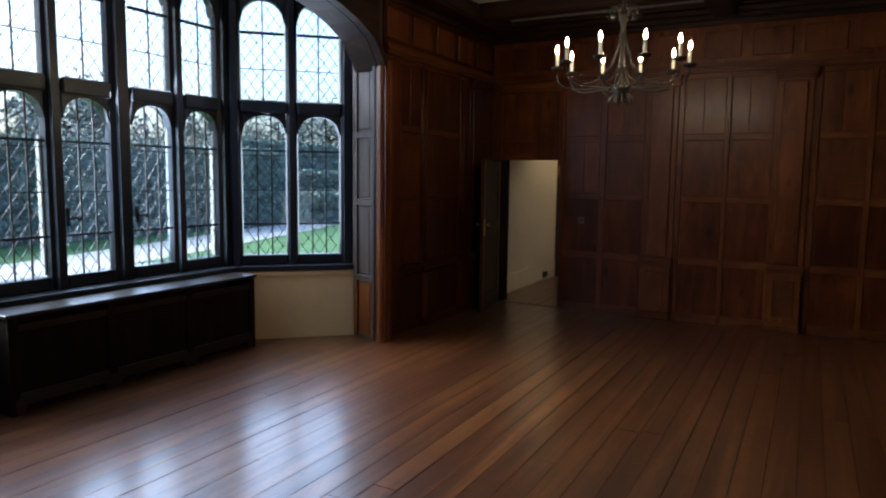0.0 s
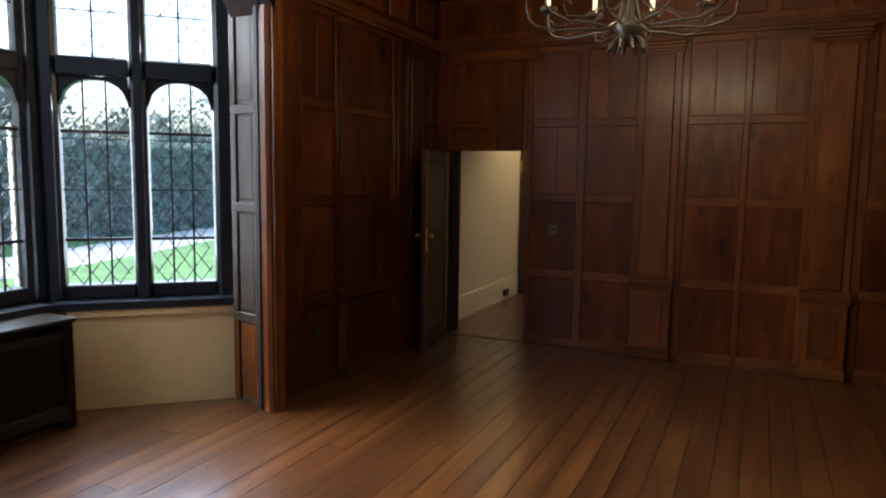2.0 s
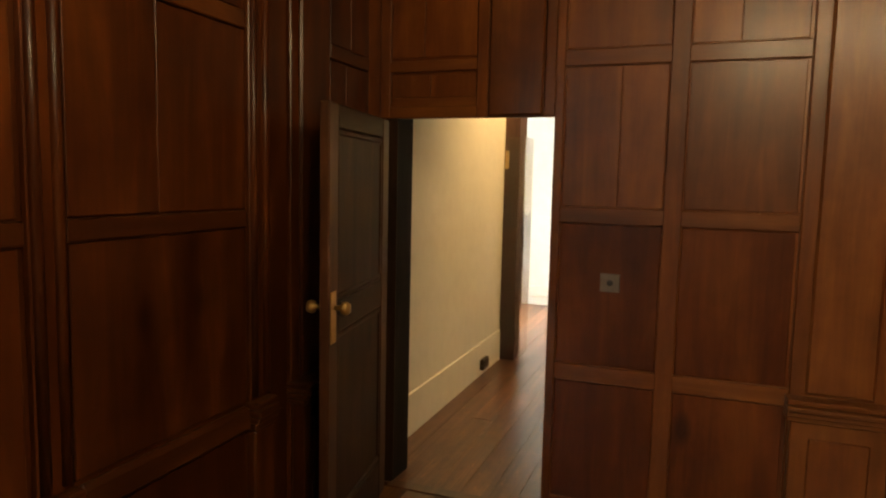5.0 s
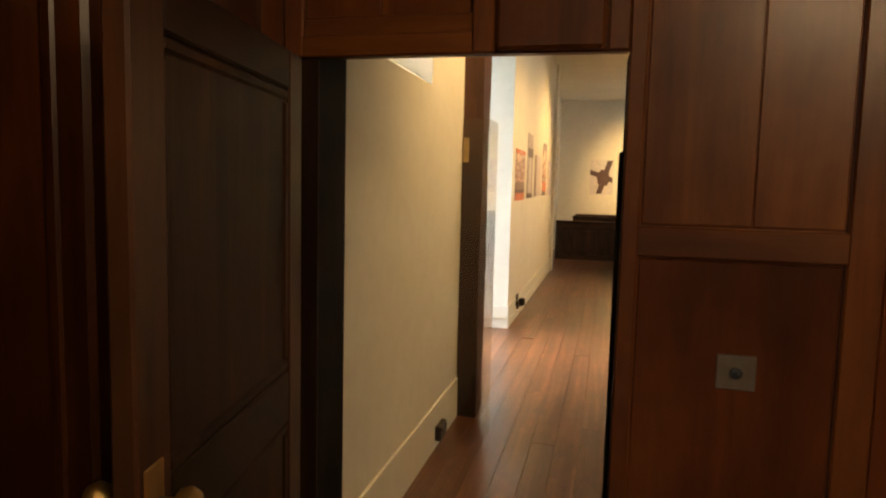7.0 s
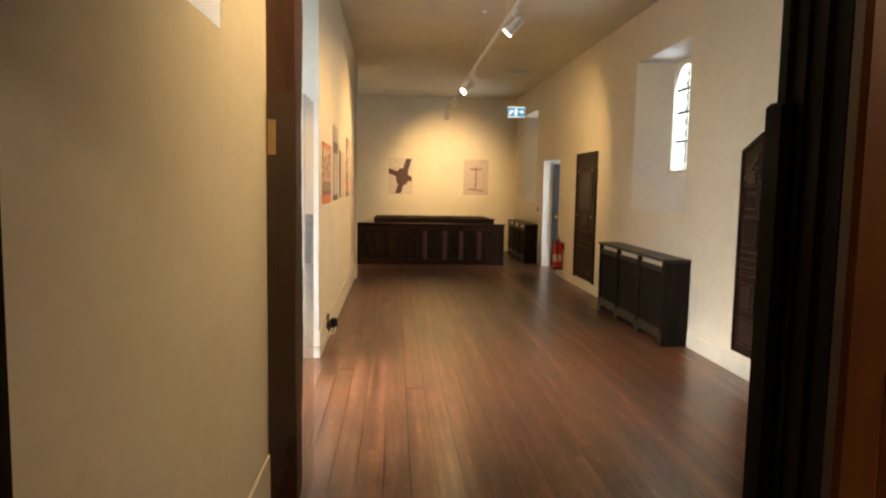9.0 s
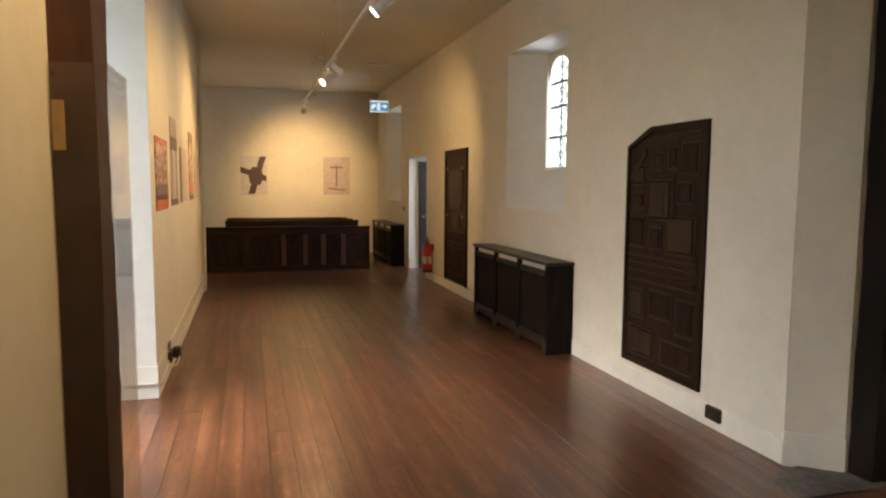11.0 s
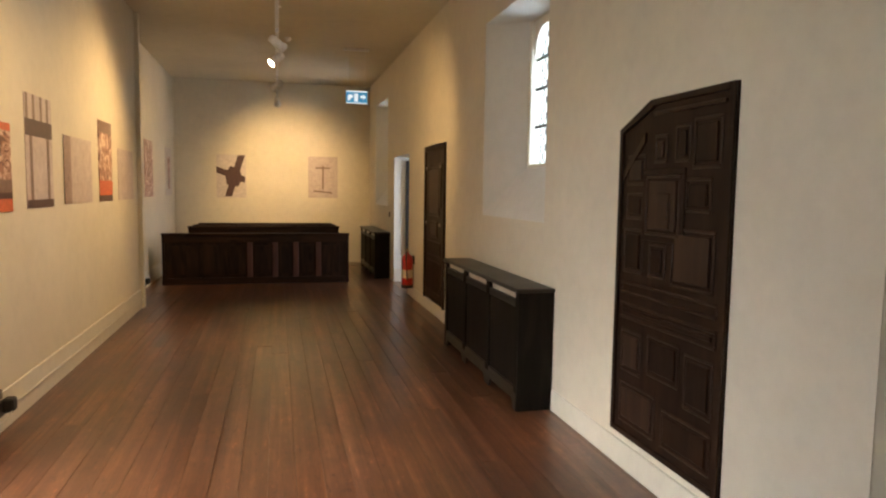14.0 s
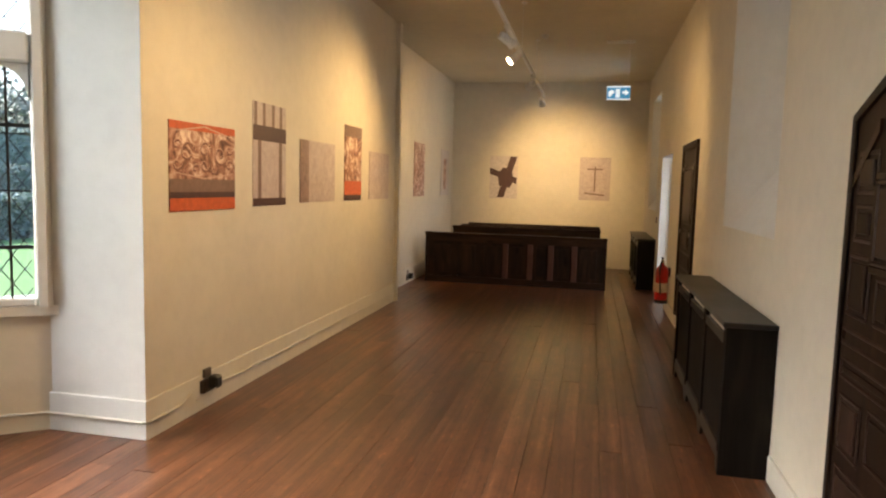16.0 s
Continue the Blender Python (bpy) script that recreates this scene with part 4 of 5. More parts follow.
# skirting with a cable on it, sockets
struct(part("skirting_west", prism(bmesh.new(), [(GAL_W + 0.012, 13.434), (GAL_W + 0.016, 18.84), (GAL_W - 0.003, 18.84), (GAL_W - 0.003, 13.45)], 0, 0.245), WHITE))
struct(box("skirting_bay", -4.48, GAL_W + 0.011, 13.432, 13.45, 0, 0.244, PALE, bev=0.003))
struct(box("skirting_west_far", GAL_W2 - 0.003, GAL_W2 + 0.015, 18.86, FAR_Y, 0, 0.245, WHITE, bev=0.004))
struct(box("skirting_passage", PASS_X - 0.003, PASS_X + 0.012, 8.45, 10.55, 0, 0.275, CREAM, bev=0.004))
struct(box("skirting_east", GAL_E - 0.014, GAL_E + 0.003, 11.19, 13.86, 0, 0.15, WHITE, bev=0.004))
struct(box("skirting_east_far", GAL_E - 0.014, GAL_E + 0.003, 16.05, 19.42, 0, 0.15, WHITE, bev=0.004))
struct(part("skirting_return", prism(bmesh.new(), [(GAL_E - 0.012, 11.188), (0.07, 10.99), (0.08, 11.01), (GAL_E, 11.21)], 0, 0.20), WHITE))
struct(part("skirting_east_passage", prism(bmesh.new(), [(0.215, 10.955), (0.61, 10.815), (0.69, 8.3), (0.71, 8.3), (0.63, 10.84), (0.215, 10.98)], 0, 0.22), WHITE))
c = tube(bmesh.new(), [(-5.1, 12.95, 0.12), (-4.49, 13.42, 0.115), (-3.81, 13.42, 0.115), (-3.775, 13.46, 0.115), (-3.77, 13.75, 0.12), (-3.765, 13.88, 0.17)], 0.008, 6)
tagged(part("cable", c, WHITE), "thin white cable clipped along the skirting", "cable")
c = tube(bmesh.new(), [(-3.772, 14.05, 0.16), (-3.772, 14.5, 0.13), (-3.772, 18.8, 0.12)], 0.006, 6)
tagged(part("cable", c, WHITE), "thin white cable clipped along the skirting", "cable")


def socket(x, y, z, side, plug=False):
    """side +1: on a wall whose room lies towards +x."""
    s = thing("power_socket", (x, y, z), "small dark brown power socket on the skirting" if not plug else "dark power socket with a black adapter plugged in", "power socket", "sockets")
    part("back_box", bx(bmesh.new(), min(x, x + side * 0.035), max(x, x + side * 0.035), y - 0.075, y + 0.075, z - 0.045, z + 0.045, 0.006), SOCKET, s)
    for k in (-1, 1):
        part("rocker", bx(bmesh.new(), min(x + side * 0.035, x + side * 0.041), max(x + side * 0.035, x + side * 0.041), y + k * 0.05 - 0.007, y + k * 0.05 + 0.007, z + 0.012, z + 0.03, 0.001), SOCKET, s)
    if plug:
        part("adapter", bx(bmesh.new(), x + 0.03, x + 0.10, y - 0.02, y + 0.06, z - 0.02, z + 0.07, 0.012), BLACK, s)
        part("upper_plate", bx(bmesh.new(), x, x + 0.02, y - 0.04, y + 0.05, z + 0.055, z + 0.12, 0.006), SILVER, s)
        part("plug_cable", tube(bmesh.new(), [(x + 0.09, y, z), (x + 0.08, y - 0.08, z - 0.05), (x + 0.03, y - 0.16, z - 0.06)], 0.006, 6), WHITE, s)


socket(PASS_X + 0.012, 10.02, 0.098, 1)
socket(GAL_W + 0.012, 14.08, 0.165, 1, True)
socket(GAL_W2, 20.45, 0.09, 1, True)
socket(GAL_E, 11.79, 0.105, -1)
s = thing("wall_socket_plate", (GAL_E, 21.2, 1.13), "small brown switch plate on the cream wall", "light switch")
part("plate", bx(bmesh.new(), GAL_E - 0.012, GAL_E, 21.16, 21.25, 1.09, 1.18, 0.003), SOCKET, s)


# ---------------------------------------------------------------- carved doors set into the east wall
def carved_door(y0, y1, z0, z1, cut, label, rects, glassy=()):
    """An old joined door; y0 is its nearer edge. rects in fractions across and up."""
    d = thing("carved_door", (GAL_E, (y0 + y1) / 2, z0), label, "door", "old doors set into the wall")
    m = wallframe(GAL_E, y1, 0, -1)
    W, H = y1 - y0, z1 - z0
    out = [(0, z0), (W, z0), (W, z1)] + ([(cut[0], z1), (0, cut[1])] if cut else [(0, z1)])
    part("door_board", at(slab(bmesh.new(), out, -0.012, 0.0), m), DV, d)
    bm = bmesh.new()
    t = 0.035
    bx(bm, 0, t, -0.026, -0.012, z0, (cut[1] if cut else z1), 0.004)
    bx(bm, W - t, W, -0.026, -0.012, z0, z1, 0.004)
    bx(bm, (cut[0] if cut else t), W - t, -0.026, -0.012, z1 - t, z1, 0.004)
    bx(bm, t, W - t, -0.026, -0.012, z0, z0 + t, 0.004)
    if cut:
        slab(bm, [(0, cut[1]), (cut[0], z1), (cut[0] + 0.02, z1 - t * 1.2), (t, cut[1] - 0.02)], -0.026, -0.012)
    part("door_frame", at(bm, m), DV, d)
    for i, (a, c, e, f, lift) in enumerate(rects):
        u0, u1, v0, v1 = a * W, c * W, z0 + e * H, z0 + f * H
        bm = bmesh.new()
        w = 0.018
        for q in ((u0, u1, v0, v0 + w), (u0, u1, v1 - w, v1), (u0, u0 + w, v0 + w, v1 - w), (u1 - w, u1, v0 + w, v1 - w)):
            bx(bm, q[0], q[1], -0.012 - lift * 0.55, -0.012, q[2], q[3], 0.006)
        part("moulding", at(bm, m), CARVE, d)
        if (u1 - u0) > 0.09 and (v1 - v0) > 0.09:
            part("raised_panel", at(bx(bmesh.new(), u0 + w + 0.015, u1 - w - 0.015, -0.018 - lift * 0.4, -0.012, v0 + w + 0.015, v1 - w - 0.015, 0.004), m), CARVE if i % 3 == 0 else DV, d)
    if cut:
        u0, v0 = 0.30 * W, z0 + 0.62 * H
        bm = bmesh.new()
        for q in ((-0.03, 0.35, -0.03, 0.0), (-0.03, 0.35, 0.315, 0.345), (-0.03, 0.0, 0.0, 0.315), (0.317, 0.35, 0.0, 0.315)):
            bx(bm, u0 + q[0], u0 + q[1], -0.024, -0.012, v0 + q[2], v0 + q[3], 0.005)
        part("niche_frame", at(bm, m), DV, d)
        part("niche_plate", at(bx(bmesh.new(), u0 + 0.13, u0 + 0.24, -0.036, -0.028, v0 + 0.04, v0 + 0.22, 0.004), m), CARVE, d, "lighter worn plate with three small studs")
        for z in (0.10, 0.13, 0.16):
            part("stud", at(bx(bmesh.new(), u0 + 0.225, u0 + 0.237, -0.042, -0.036, v0 + z, v0 + z + 0.012, 0.003), m), BLACK, d)
        slant = [(0.05, z0 + 0.80 * H), (0.27, z0 + 0.91 * H), (0.27, z0 + 0.885 * H), (0.05, z0 + 0.775 * H)]
        part("slanting_moulding", at(slab(bmesh.new(), slant, -0.024, -0.012), m), CARVE, d)
        part("top_moulding", at(bx(bmesh.new(), 0.34, W - 0.06, -0.024, -0.012, z1 - 0.085, z1 - 0.065, 0.004), m), CARVE, d)
    return d


CR = [(0.30, 0.62, 0.62, 0.79, 0.030), (0.09, 0.27, 0.66, 0.74, 0.015), (0.66, 0.86, 0.69, 0.78, 0.018), (0.36, 0.48, 0.82, 0.90, 0.014), (0.55, 0.68, 0.82, 0.92, 0.014),
      (0.70, 0.92, 0.80, 0.93, 0.014), (0.08, 0.28, 0.76, 0.85, 0.012), (0.07, 0.28, 0.50, 0.635, 0.016), (0.34, 0.50, 0.50, 0.60, 0.018), (0.55, 0.90, 0.49, 0.65, 0.016),
      (0.06, 0.94, 0.435, 0.475, 0.022), (0.06, 0.94, 0.36, 0.41, 0.018), (0.08, 0.30, 0.20, 0.33, 0.014), (0.36, 0.66, 0.22, 0.34, 0.016), (0.70, 0.93, 0.18, 0.33, 0.014), (0.08, 0.46, 0.04, 0.17, 0.014), (0.52, 0.93, 0.04, 0.15, 0.014)]
carved_door(11.96, 12.95, 0.20, 2.055, (0.32, 1.92), "old near-black joined oak door with carved geometric panels and a cut corner, fixed flat in the cream wall", CR)
CR2 = [(0.2, 0.8, 0.56, 0.88, 0.02), (0.12, 0.3, 0.60, 0.9, 0.012), (0.7, 0.9, 0.60, 0.9, 0.012), (0.3, 0.7, 0.42, 0.53, 0.018), (0.12, 0.88, 0.30, 0.40, 0.014), (0.12, 0.88, 0.06, 0.27, 0.014)]
cd = carved_door(17.16, 18.18, 0.17, 2.09, None, "old dark joined oak door with carved panels and pale hinges, fixed in the wall", CR2)
for y in (17.3, 18.05):
    for z in (1.15, 1.85):
        part("hinge", bx(bmesh.new(), GAL_E - 0.034, GAL_E - 0.026, y - 0.05, y + 0.05, z - 0.02, z + 0.02, 0.002), SILVER, cd, "pale iron hinge")
bm = bmesh.new()
for q in ((17.12, 17.16, 0.15, 2.13), (18.18, 18.22, 0.15, 2.13), (17.16, 18.18, 2.09, 2.13)):
    bx(bm, GAL_E - 0.03, GAL_E, q[0], q[1], q[2], q[3], 0.004)
part("door_surround", bm, DV, cd)


# ---------------------------------------------------------------- pews
def pew(y, x0, x1, h, depth, label, front_stiles, seat=True):
    p = thing("pew", ((x0 + x1) / 2, y, 0), label, "pew", "oak pews")
    part("front_board", bx(bmesh.new(), x0 + 0.03, x1 - 0.03, y + 0.012, y + 0.03, 0.03, h - 0.04), DV, p)
    part("top_rail", bx(bmesh.new(), x0 - 0.01, x1 + 0.01, y - 0.03, y + 0.065, h - 0.04, h, 0.012), DX, p)
    part("upper_rail", bx(bmesh.new(), x0 + 0.03, x1 - 0.03, y, y + 0.012, h - 0.15, h - 0.04, 0.004), DX, p)
    part("bottom_rail", bx(bmesh.new(), x0 + 0.03, x1 - 0.03, y - 0.006, y + 0.012, 0.0, 0.11, 0.004), DX, p)
    for x in front_stiles:
        part("muntin", bx(bmesh.new(), x - 0.045, x + 0.045, y - 0.004, y + 0.012, 0.11, h - 0.15, 0.006), MUNTIN, p, "redder worn stile")
    xs = [x0 + 0.08] + list(front_stiles) + [x1 - 0.08]
    for a, c in zip(xs, xs[1:]):
        n = max(1, round((c - a) / 0.45))
        for k in range(n):
            u, v = a + (c - a) * k / n, a + (c - a) * (k + 1) / n
            part("front_panel", bx(bmesh.new(), u + 0.07, v - 0.07, y + 0.004, y + 0.012, 0.17, h - 0.2, 0.004), DV, p)
    if seat:
        part("seat", bx(bmesh.new(), x0 + 0.03, x1 - 0.03, y + 0.10, y + depth, 0.42, 0.45, 0.006), DX, p)
    for x in (x0, x1 - 0.04):
        pts = [(y, 0), (y + depth, 0), (y + depth, 0.46), (y + depth * 0.72, 0.50), (y + depth * 0.34, h - 0.16), (y + 0.10, h - 0.02), (y, h - 0.04)]
        part("bench_end", at(slab(bmesh.new(), pts, 0, 0.04), Matrix(((0, 1, 0, x), (1, 0, 0, 0), (0, 0, 1, 0), (0, 0, 0, 1)))), DV, p)


pew(20.80, -3.86, -0.92, 0.83, 0.45, "long dark oak pew front with panels and redder stiles", (-2.52, -2.12, -1.79, -1.42))
pew(21.55, -3.55, -1.02, 0.905, 0.45, "dark oak pew with sloping bench ends, behind the front one", (-2.7, -1.9))
pew(22.35, -3.55, -1.02, 0.89, 0.45, "dark oak pew with sloping bench ends near the end wall", (-2.7, -1.9))
pew(23.15, -3.55, -1.02, 0.88, 0.45, "dark oak pew with sloping bench ends near the end wall", (-2.7, -1.9))


# ---------------------------------------------------------------- exhibition prints
def art(name, kind):
    """Printed picture surfaces: relief of carved wood, plain parchment, timber detail."""
    m, nt, n, l, b = nodes_of(name)
    v = coords(nt, (1, 1, 1))
    if kind == "relief":
        wv = n.new("ShaderNodeTexNoise")
        wv.inputs["Scale"].default_value, wv.inputs["Distortion"].default_value, wv.inputs["Detail"].default_value = 5.0, 3.0, 2.0
        l.new(v, wv.inputs["Vector"])
        col = ramp(nt, wv.outputs[0], ((0.3, (0.10, 0.035, 0.025)), (0.46, (0.36, 0.17, 0.12)), (0.56, (0.50, 0.30, 0.23)), (0.7, (0.82, 0.68, 0.58))))
    elif kind == "timber":
        g = noise_tex(nt, v, 14, 3, 0.6, 0.6)
        col = ramp(nt, g, ((0.3, (0.22, 0.14, 0.12)), (0.7, (0.36, 0.25, 0.22))))
    else:
        g = noise_tex(nt, v, 11, 4, 0.6, 1.2)
        col = ramp(nt, g, ((0.35, (0.47, 0.38, 0.36)), (0.6, (0.56, 0.47, 0.44)), (0.75, (0.63, 0.54, 0.50))))
    l.new(col, b.inputs["Base Color"])
    b.inputs["Roughness"].default_value = 0.42
    return m


A_REL, A_TIM, A_PAR = art("print_of_carving", "relief"), art("print_of_timber", "timber"), art("print_of_parchment", "parchment")
A_PALE = plain("print_pale_ground", (0.66, 0.58, 0.54), 0.45)
A_DARK = plain("print_dark_brown", (0.085, 0.04, 0.04), 0.45)
A_BROWN = plain("print_mid_brown", (0.24, 0.15, 0.12), 0.45)


def west_print(x, y0, y1, z0, z1, mat, label):
    p = thing("wall_print", (x, (y0 + y1) / 2, z0), label, "picture", "exhibition prints")
    part("board", bx(bmesh.new(), x, x + 0.006, y0, y1, z0, z1), mat, p)
    return p


def inlay(p, name, x, y0, y1, z0, z1, mat):
    part(name, bx(bmesh.new(), x + 0.006, x + 0.0072, y0, y1, z0, z1), mat, p)


X = GAL_W + 0.001
p = west_print(X, 13.70, 14.50, 1.39, 1.97, A_REL, "unframed landscape print of a carved relief with orange bands")
inlay(p, "orange_band", X, 13.70, 14.50, 1.92, 1.97, ORANGE)
inlay(p, "orange_band", X, 13.70, 14.50, 1.39, 1.475, ORANGE)
inlay(p, "dark_band", X, 13.70, 14.50, 1.475, 1.515, A_DARK)
inlay(p, "pale_ledge", X, 13.70, 14.50, 1.515, 1.60, A_BROWN)


def ribbon(p, name, pts, w, mat, lift):
    """A flat printed line along points of the print's face (y, z)."""
    bm = bmesh.new()
    sides = []
    for k, (y, z) in enumerate(pts):
        a, c = pts[max(k - 1, 0)], pts[min(k + 1, len(pts) - 1)]
        d = Vector((c[0] - a[0], c[1] - a[1])).normalized()
        h = w * (0.35 + 0.65 * math.sin(math.pi * (k + 0.5) / len(pts)))
        sides.append([bm.verts.new((X + 0.006 + lift, y - d.y * h, z + d.x * h)), bm.verts.new((X + 0.006 + lift, y + d.y * h, z - d.x * h))])
    for a, c in zip(sides, sides[1:]):
        bm.faces.new((a[0], a[1], c[1], c[0]))
    return part(name, bm, mat, p)


A_LIGHT = plain("print_pale_highlight", (0.66, 0.44, 0.35), 0.45)
A_SHADE = plain("print_red_brown", (0.20, 0.075, 0.055), 0.45)
SCROLLS = [(13.90, 1.775, 0.075, 2.6, 1), (14.30, 1.775, 0.075, 2.6, -1), (14.10, 1.80, 0.06, 2.2, 1), (14.10, 1.70, 0.05, 1.8, -1), (13.78, 1.70, 0.045, 1.8, -1),
           (14.42, 1.70, 0.045, 1.8, 1), (13.99, 1.67, 0.035, 1.6, 1), (14.21, 1.67, 0.035, 1.6, -1), (13.78, 1.82, 0.04, 1.7, 1), (14.42, 1.82, 0.04, 1.7, -1)]
for cy, cz, r, turn, sgn in SCROLLS:
    for mat, off, w, lift in ((A_SHADE, -0.006, 0.009, 0.0012), (A_LIGHT, 0.004, 0.0038, 0.0018)):
        pts = []
        for k in range(24):
            a = sgn * math.pi * turn * k / 23
            rr = r * (1 - 0.8 * k / 23)
            pts.append((cy + 1.25 * rr * math.cos(a), cz + off + rr * math.sin(a)))
        ribbon(p, "printed_scroll", pts, w, mat, lift)
for z0, bow in ((1.90, -0.055), (1.645, 0.04)):
    pts = [(13.72 + 0.76 * k / 20, z0 + bow * (1 - abs(k - 10) / 10) * (-1 if bow < 0 else -1)) for k in range(21)]
    ribbon(p, "printed_border", pts, 0.005, A_LIGHT, 0.0015)
p = west_print(X, 14.78, 15.36, 1.40, 2.22, A_PAR, "tall unframed print of a dark timber frame on a pale wall")
for u in (14.80, 14.94, 15.10, 15.24):
    inlay(p, "timber_bar", X, u, u + 0.045, 2.04, 2.22, A_BROWN)
inlay(p, "timber_beam", X, 14.78, 15.36, 1.92, 2.04, A_DARK)
for u in (14.86, 15.23):
    inlay(p, "timber_leg", X, u, u + 0.055, 1.46, 1.92, A_BROWN)
inlay(p, "timber_foot", X, 14.78, 15.36, 1.40, 1.46, A_DARK)
p = west_print(X, 15.66, 16.51, 1.41, 1.985, A_PAR, "unframed landscape print in faded grey-brown")
inlay(p, "dark_edge", X, 15.65, 15.85, 1.41, 1.985, A_TIM)
p = west_print(X, 16.79, 17.33, 1.41, 2.22, A_REL, "tall unframed print of carving with an orange patch")
inlay(p, "orange_patch", X, 16.79, 17.33, 1.47, 1.62, ORANGE)
inlay(p, "dark_edge", X, 16.79, 17.33, 1.41, 1.47, A_DARK)
inlay(p, "dark_edge", X, 16.79, 17.33, 2.10, 2.22, A_BROWN)
west_print(X, 17.62, 18.41, 1.41, 1.98, A_PAR, "unframed landscape print in pale grey-pink")
X2 = GAL_W2 + 0.001
west_print(X2, 20.76, 21.47, 1.40, 2.30, A_REL, "tall unframed print of carved woodwork")
p = west_print(X2, 22.80, 23.52, 1.40, 2.29, A_PALE, "tall pale unframed print with a brown figure-like ornament")
part("ornament", bx(bmesh.new(), X2 + 0.006, X2 + 0.0072, 23.02, 23.28, 1.52, 2.12), A_REL, p)


def far_print(x0, x1, z0, z1, mat, label):
    p = thing("wall_print", ((x0 + x1) / 2, FAR_Y, z0), label, "picture", "exhibition prints")
    part("board", bx(bmesh.new(), x0, x1, FAR_Y - 0.007, FAR_Y - 0.001, z0, z1), mat, p)
    return p


def flat(p, name, pts, mat, lift=0.0):
    part(name, slab(bmesh.new(), pts, FAR_Y - 0.0085 - lift, FAR_Y - 0.007 - lift), mat, p)


p = far_print(-3.28, -2.70, 1.36, 2.23, A_PALE, "unframed print of a dark timber joint with four crossing arms")
flat(p, "timber_arm", [(-3.12, 1.38), (-2.98, 1.38), (-2.72, 2.22), (-2.86, 2.22)], A_DARK)
flat(p, "timber_arm", [(-3.28, 1.86), (-3.28, 1.99), (-2.72, 1.79), (-2.72, 1.66)], A_DARK, 0.0016)
flat(p, "timber_knot", [(-3.08, 1.62), (-2.86, 1.58), (-2.78, 1.72), (-2.82, 1.94), (-3.0, 2.0), (-3.12, 1.86)], A_DARK, 0.0032)
p = far_print(-1.45, -0.84, 1.37, 2.23, A_PAR, "unframed pale grey-pink print of a faint drawing")
for a in ([(-1.16, 1.55), (-1.13, 1.55), (-1.13, 2.05), (-1.16, 2.05)], [(-1.3, 1.98), (-1.0, 1.98), (-1.0, 2.01), (-1.3, 2.01)], [(-1.34, 1.5), (-0.95, 1.46), (-0.95, 1.49), (-1.34, 1.53)]):
    flat(p, "drawn_line", a, A_BROWN)


# ---------------------------------------------------------------- fire extinguisher, exit sign, ceiling fittings
e = thing("fire_extinguisher", (-0.26, 18.98, 0.15), "red fire extinguisher with a black hose hung on the cream wall", "fire extinguisher")
cx, cy = -0.26, 18.98
part("cylinder", lathe(bmesh.new(), [(0.06, 0.15), (0.08, 0.165), (0.082, 0.20), (0.082, 0.56), (0.07, 0.61), (0.035, 0.645), (0.022, 0.655), (0.022, 0.675), (0.0, 0.676)], cx, cy, 24), RED, e, "", True)
part("base_band", lathe(bmesh.new(), [(0.0835, 0.155), (0.0835, 0.2), (0.083, 0.201)], cx, cy, 24), BLACK, e)
part("valve", lathe(bmesh.new(), [(0.02, 0.672), (0.024, 0.69), (0.016, 0.715), (0.0, 0.72)], cx, cy, 12), BRASS, e)
part("handle", bx(bmesh.new(), cx - 0.012, cx + 0.012, cy - 0.02, cy + 0.11, 0.725, 0.74, 0.004), BLACK, e)
part("lever", bx(bmesh.new(), cx - 0.01, cx + 0.01, cy - 0.01, cy + 0.10, 0.70, 0.712, 0.003), BLACK, e)
part("hose", tube(bmesh.new(), [(cx, cy - 0.02, 0.70), (cx - 0.03, cy - 0.09, 0.68), (cx - 0.04, cy - 0.115, 0.58), (cx - 0.03, cy - 0.11, 0.40), (cx - 0.02, cy - 0.10, 0.28)], 0.010, 8), BLACK, e, "", True)
part("label_sheet", lathe(bmesh.new(), [(0.0828, 0.30), (0.0832, 0.301), (0.0832, 0.42), (0.0828, 0.421)], cx, cy, 24), plain("cream_label", (0.6, 0.5, 0.35), 0.5), e)
part("wall_bracket", bx(bmesh.new(), -0.185, GAL_E, cy - 0.03, cy + 0.03, 0.50, 0.62, 0.003), BLACK, e)

SIGNB = plain("lit_sign_face", (0.04, 0.30, 0.60), 0.4, emit=0.05, ecol=(0.06, 0.42, 0.80))
SIGNW = plain("lit_sign_white", (0.8, 0.9, 0.95), 0.4, emit=0.11, ecol=(0.75, 0.92, 1.0))
s = thing("exit_sign", (-0.89, 19.95, 3.06), "lit blue and white emergency exit sign hanging under the ceiling", "exit sign")
part("housing", bx(bmesh.new(), -1.06, -0.72, 19.93, 19.96, 2.86, 3.07, 0.004), METALW, s)
part("face", bx(bmesh.new(), -1.05, -0.73, 19.926, 19.93, 2.87, 3.06), SIGNB, s)
part("white_border", bx(bmesh.new(), -1.05, -0.73, 19.9235, 19.926, 3.04, 3.06), SIGNW, s)
part("white_border", bx(bmesh.new(), -1.05, -0.73, 19.9235, 19.926, 2.87, 2.885), SIGNW, s)
part("arrow", slab(bmesh.new(), [(-0.84, 2.955), (-0.80, 2.955), (-0.80, 2.925), (-0.745, 2.97), (-0.80, 3.015), (-0.80, 2.985), (-0.84, 2.985)], 19.923, 19.926), SIGNW, s)
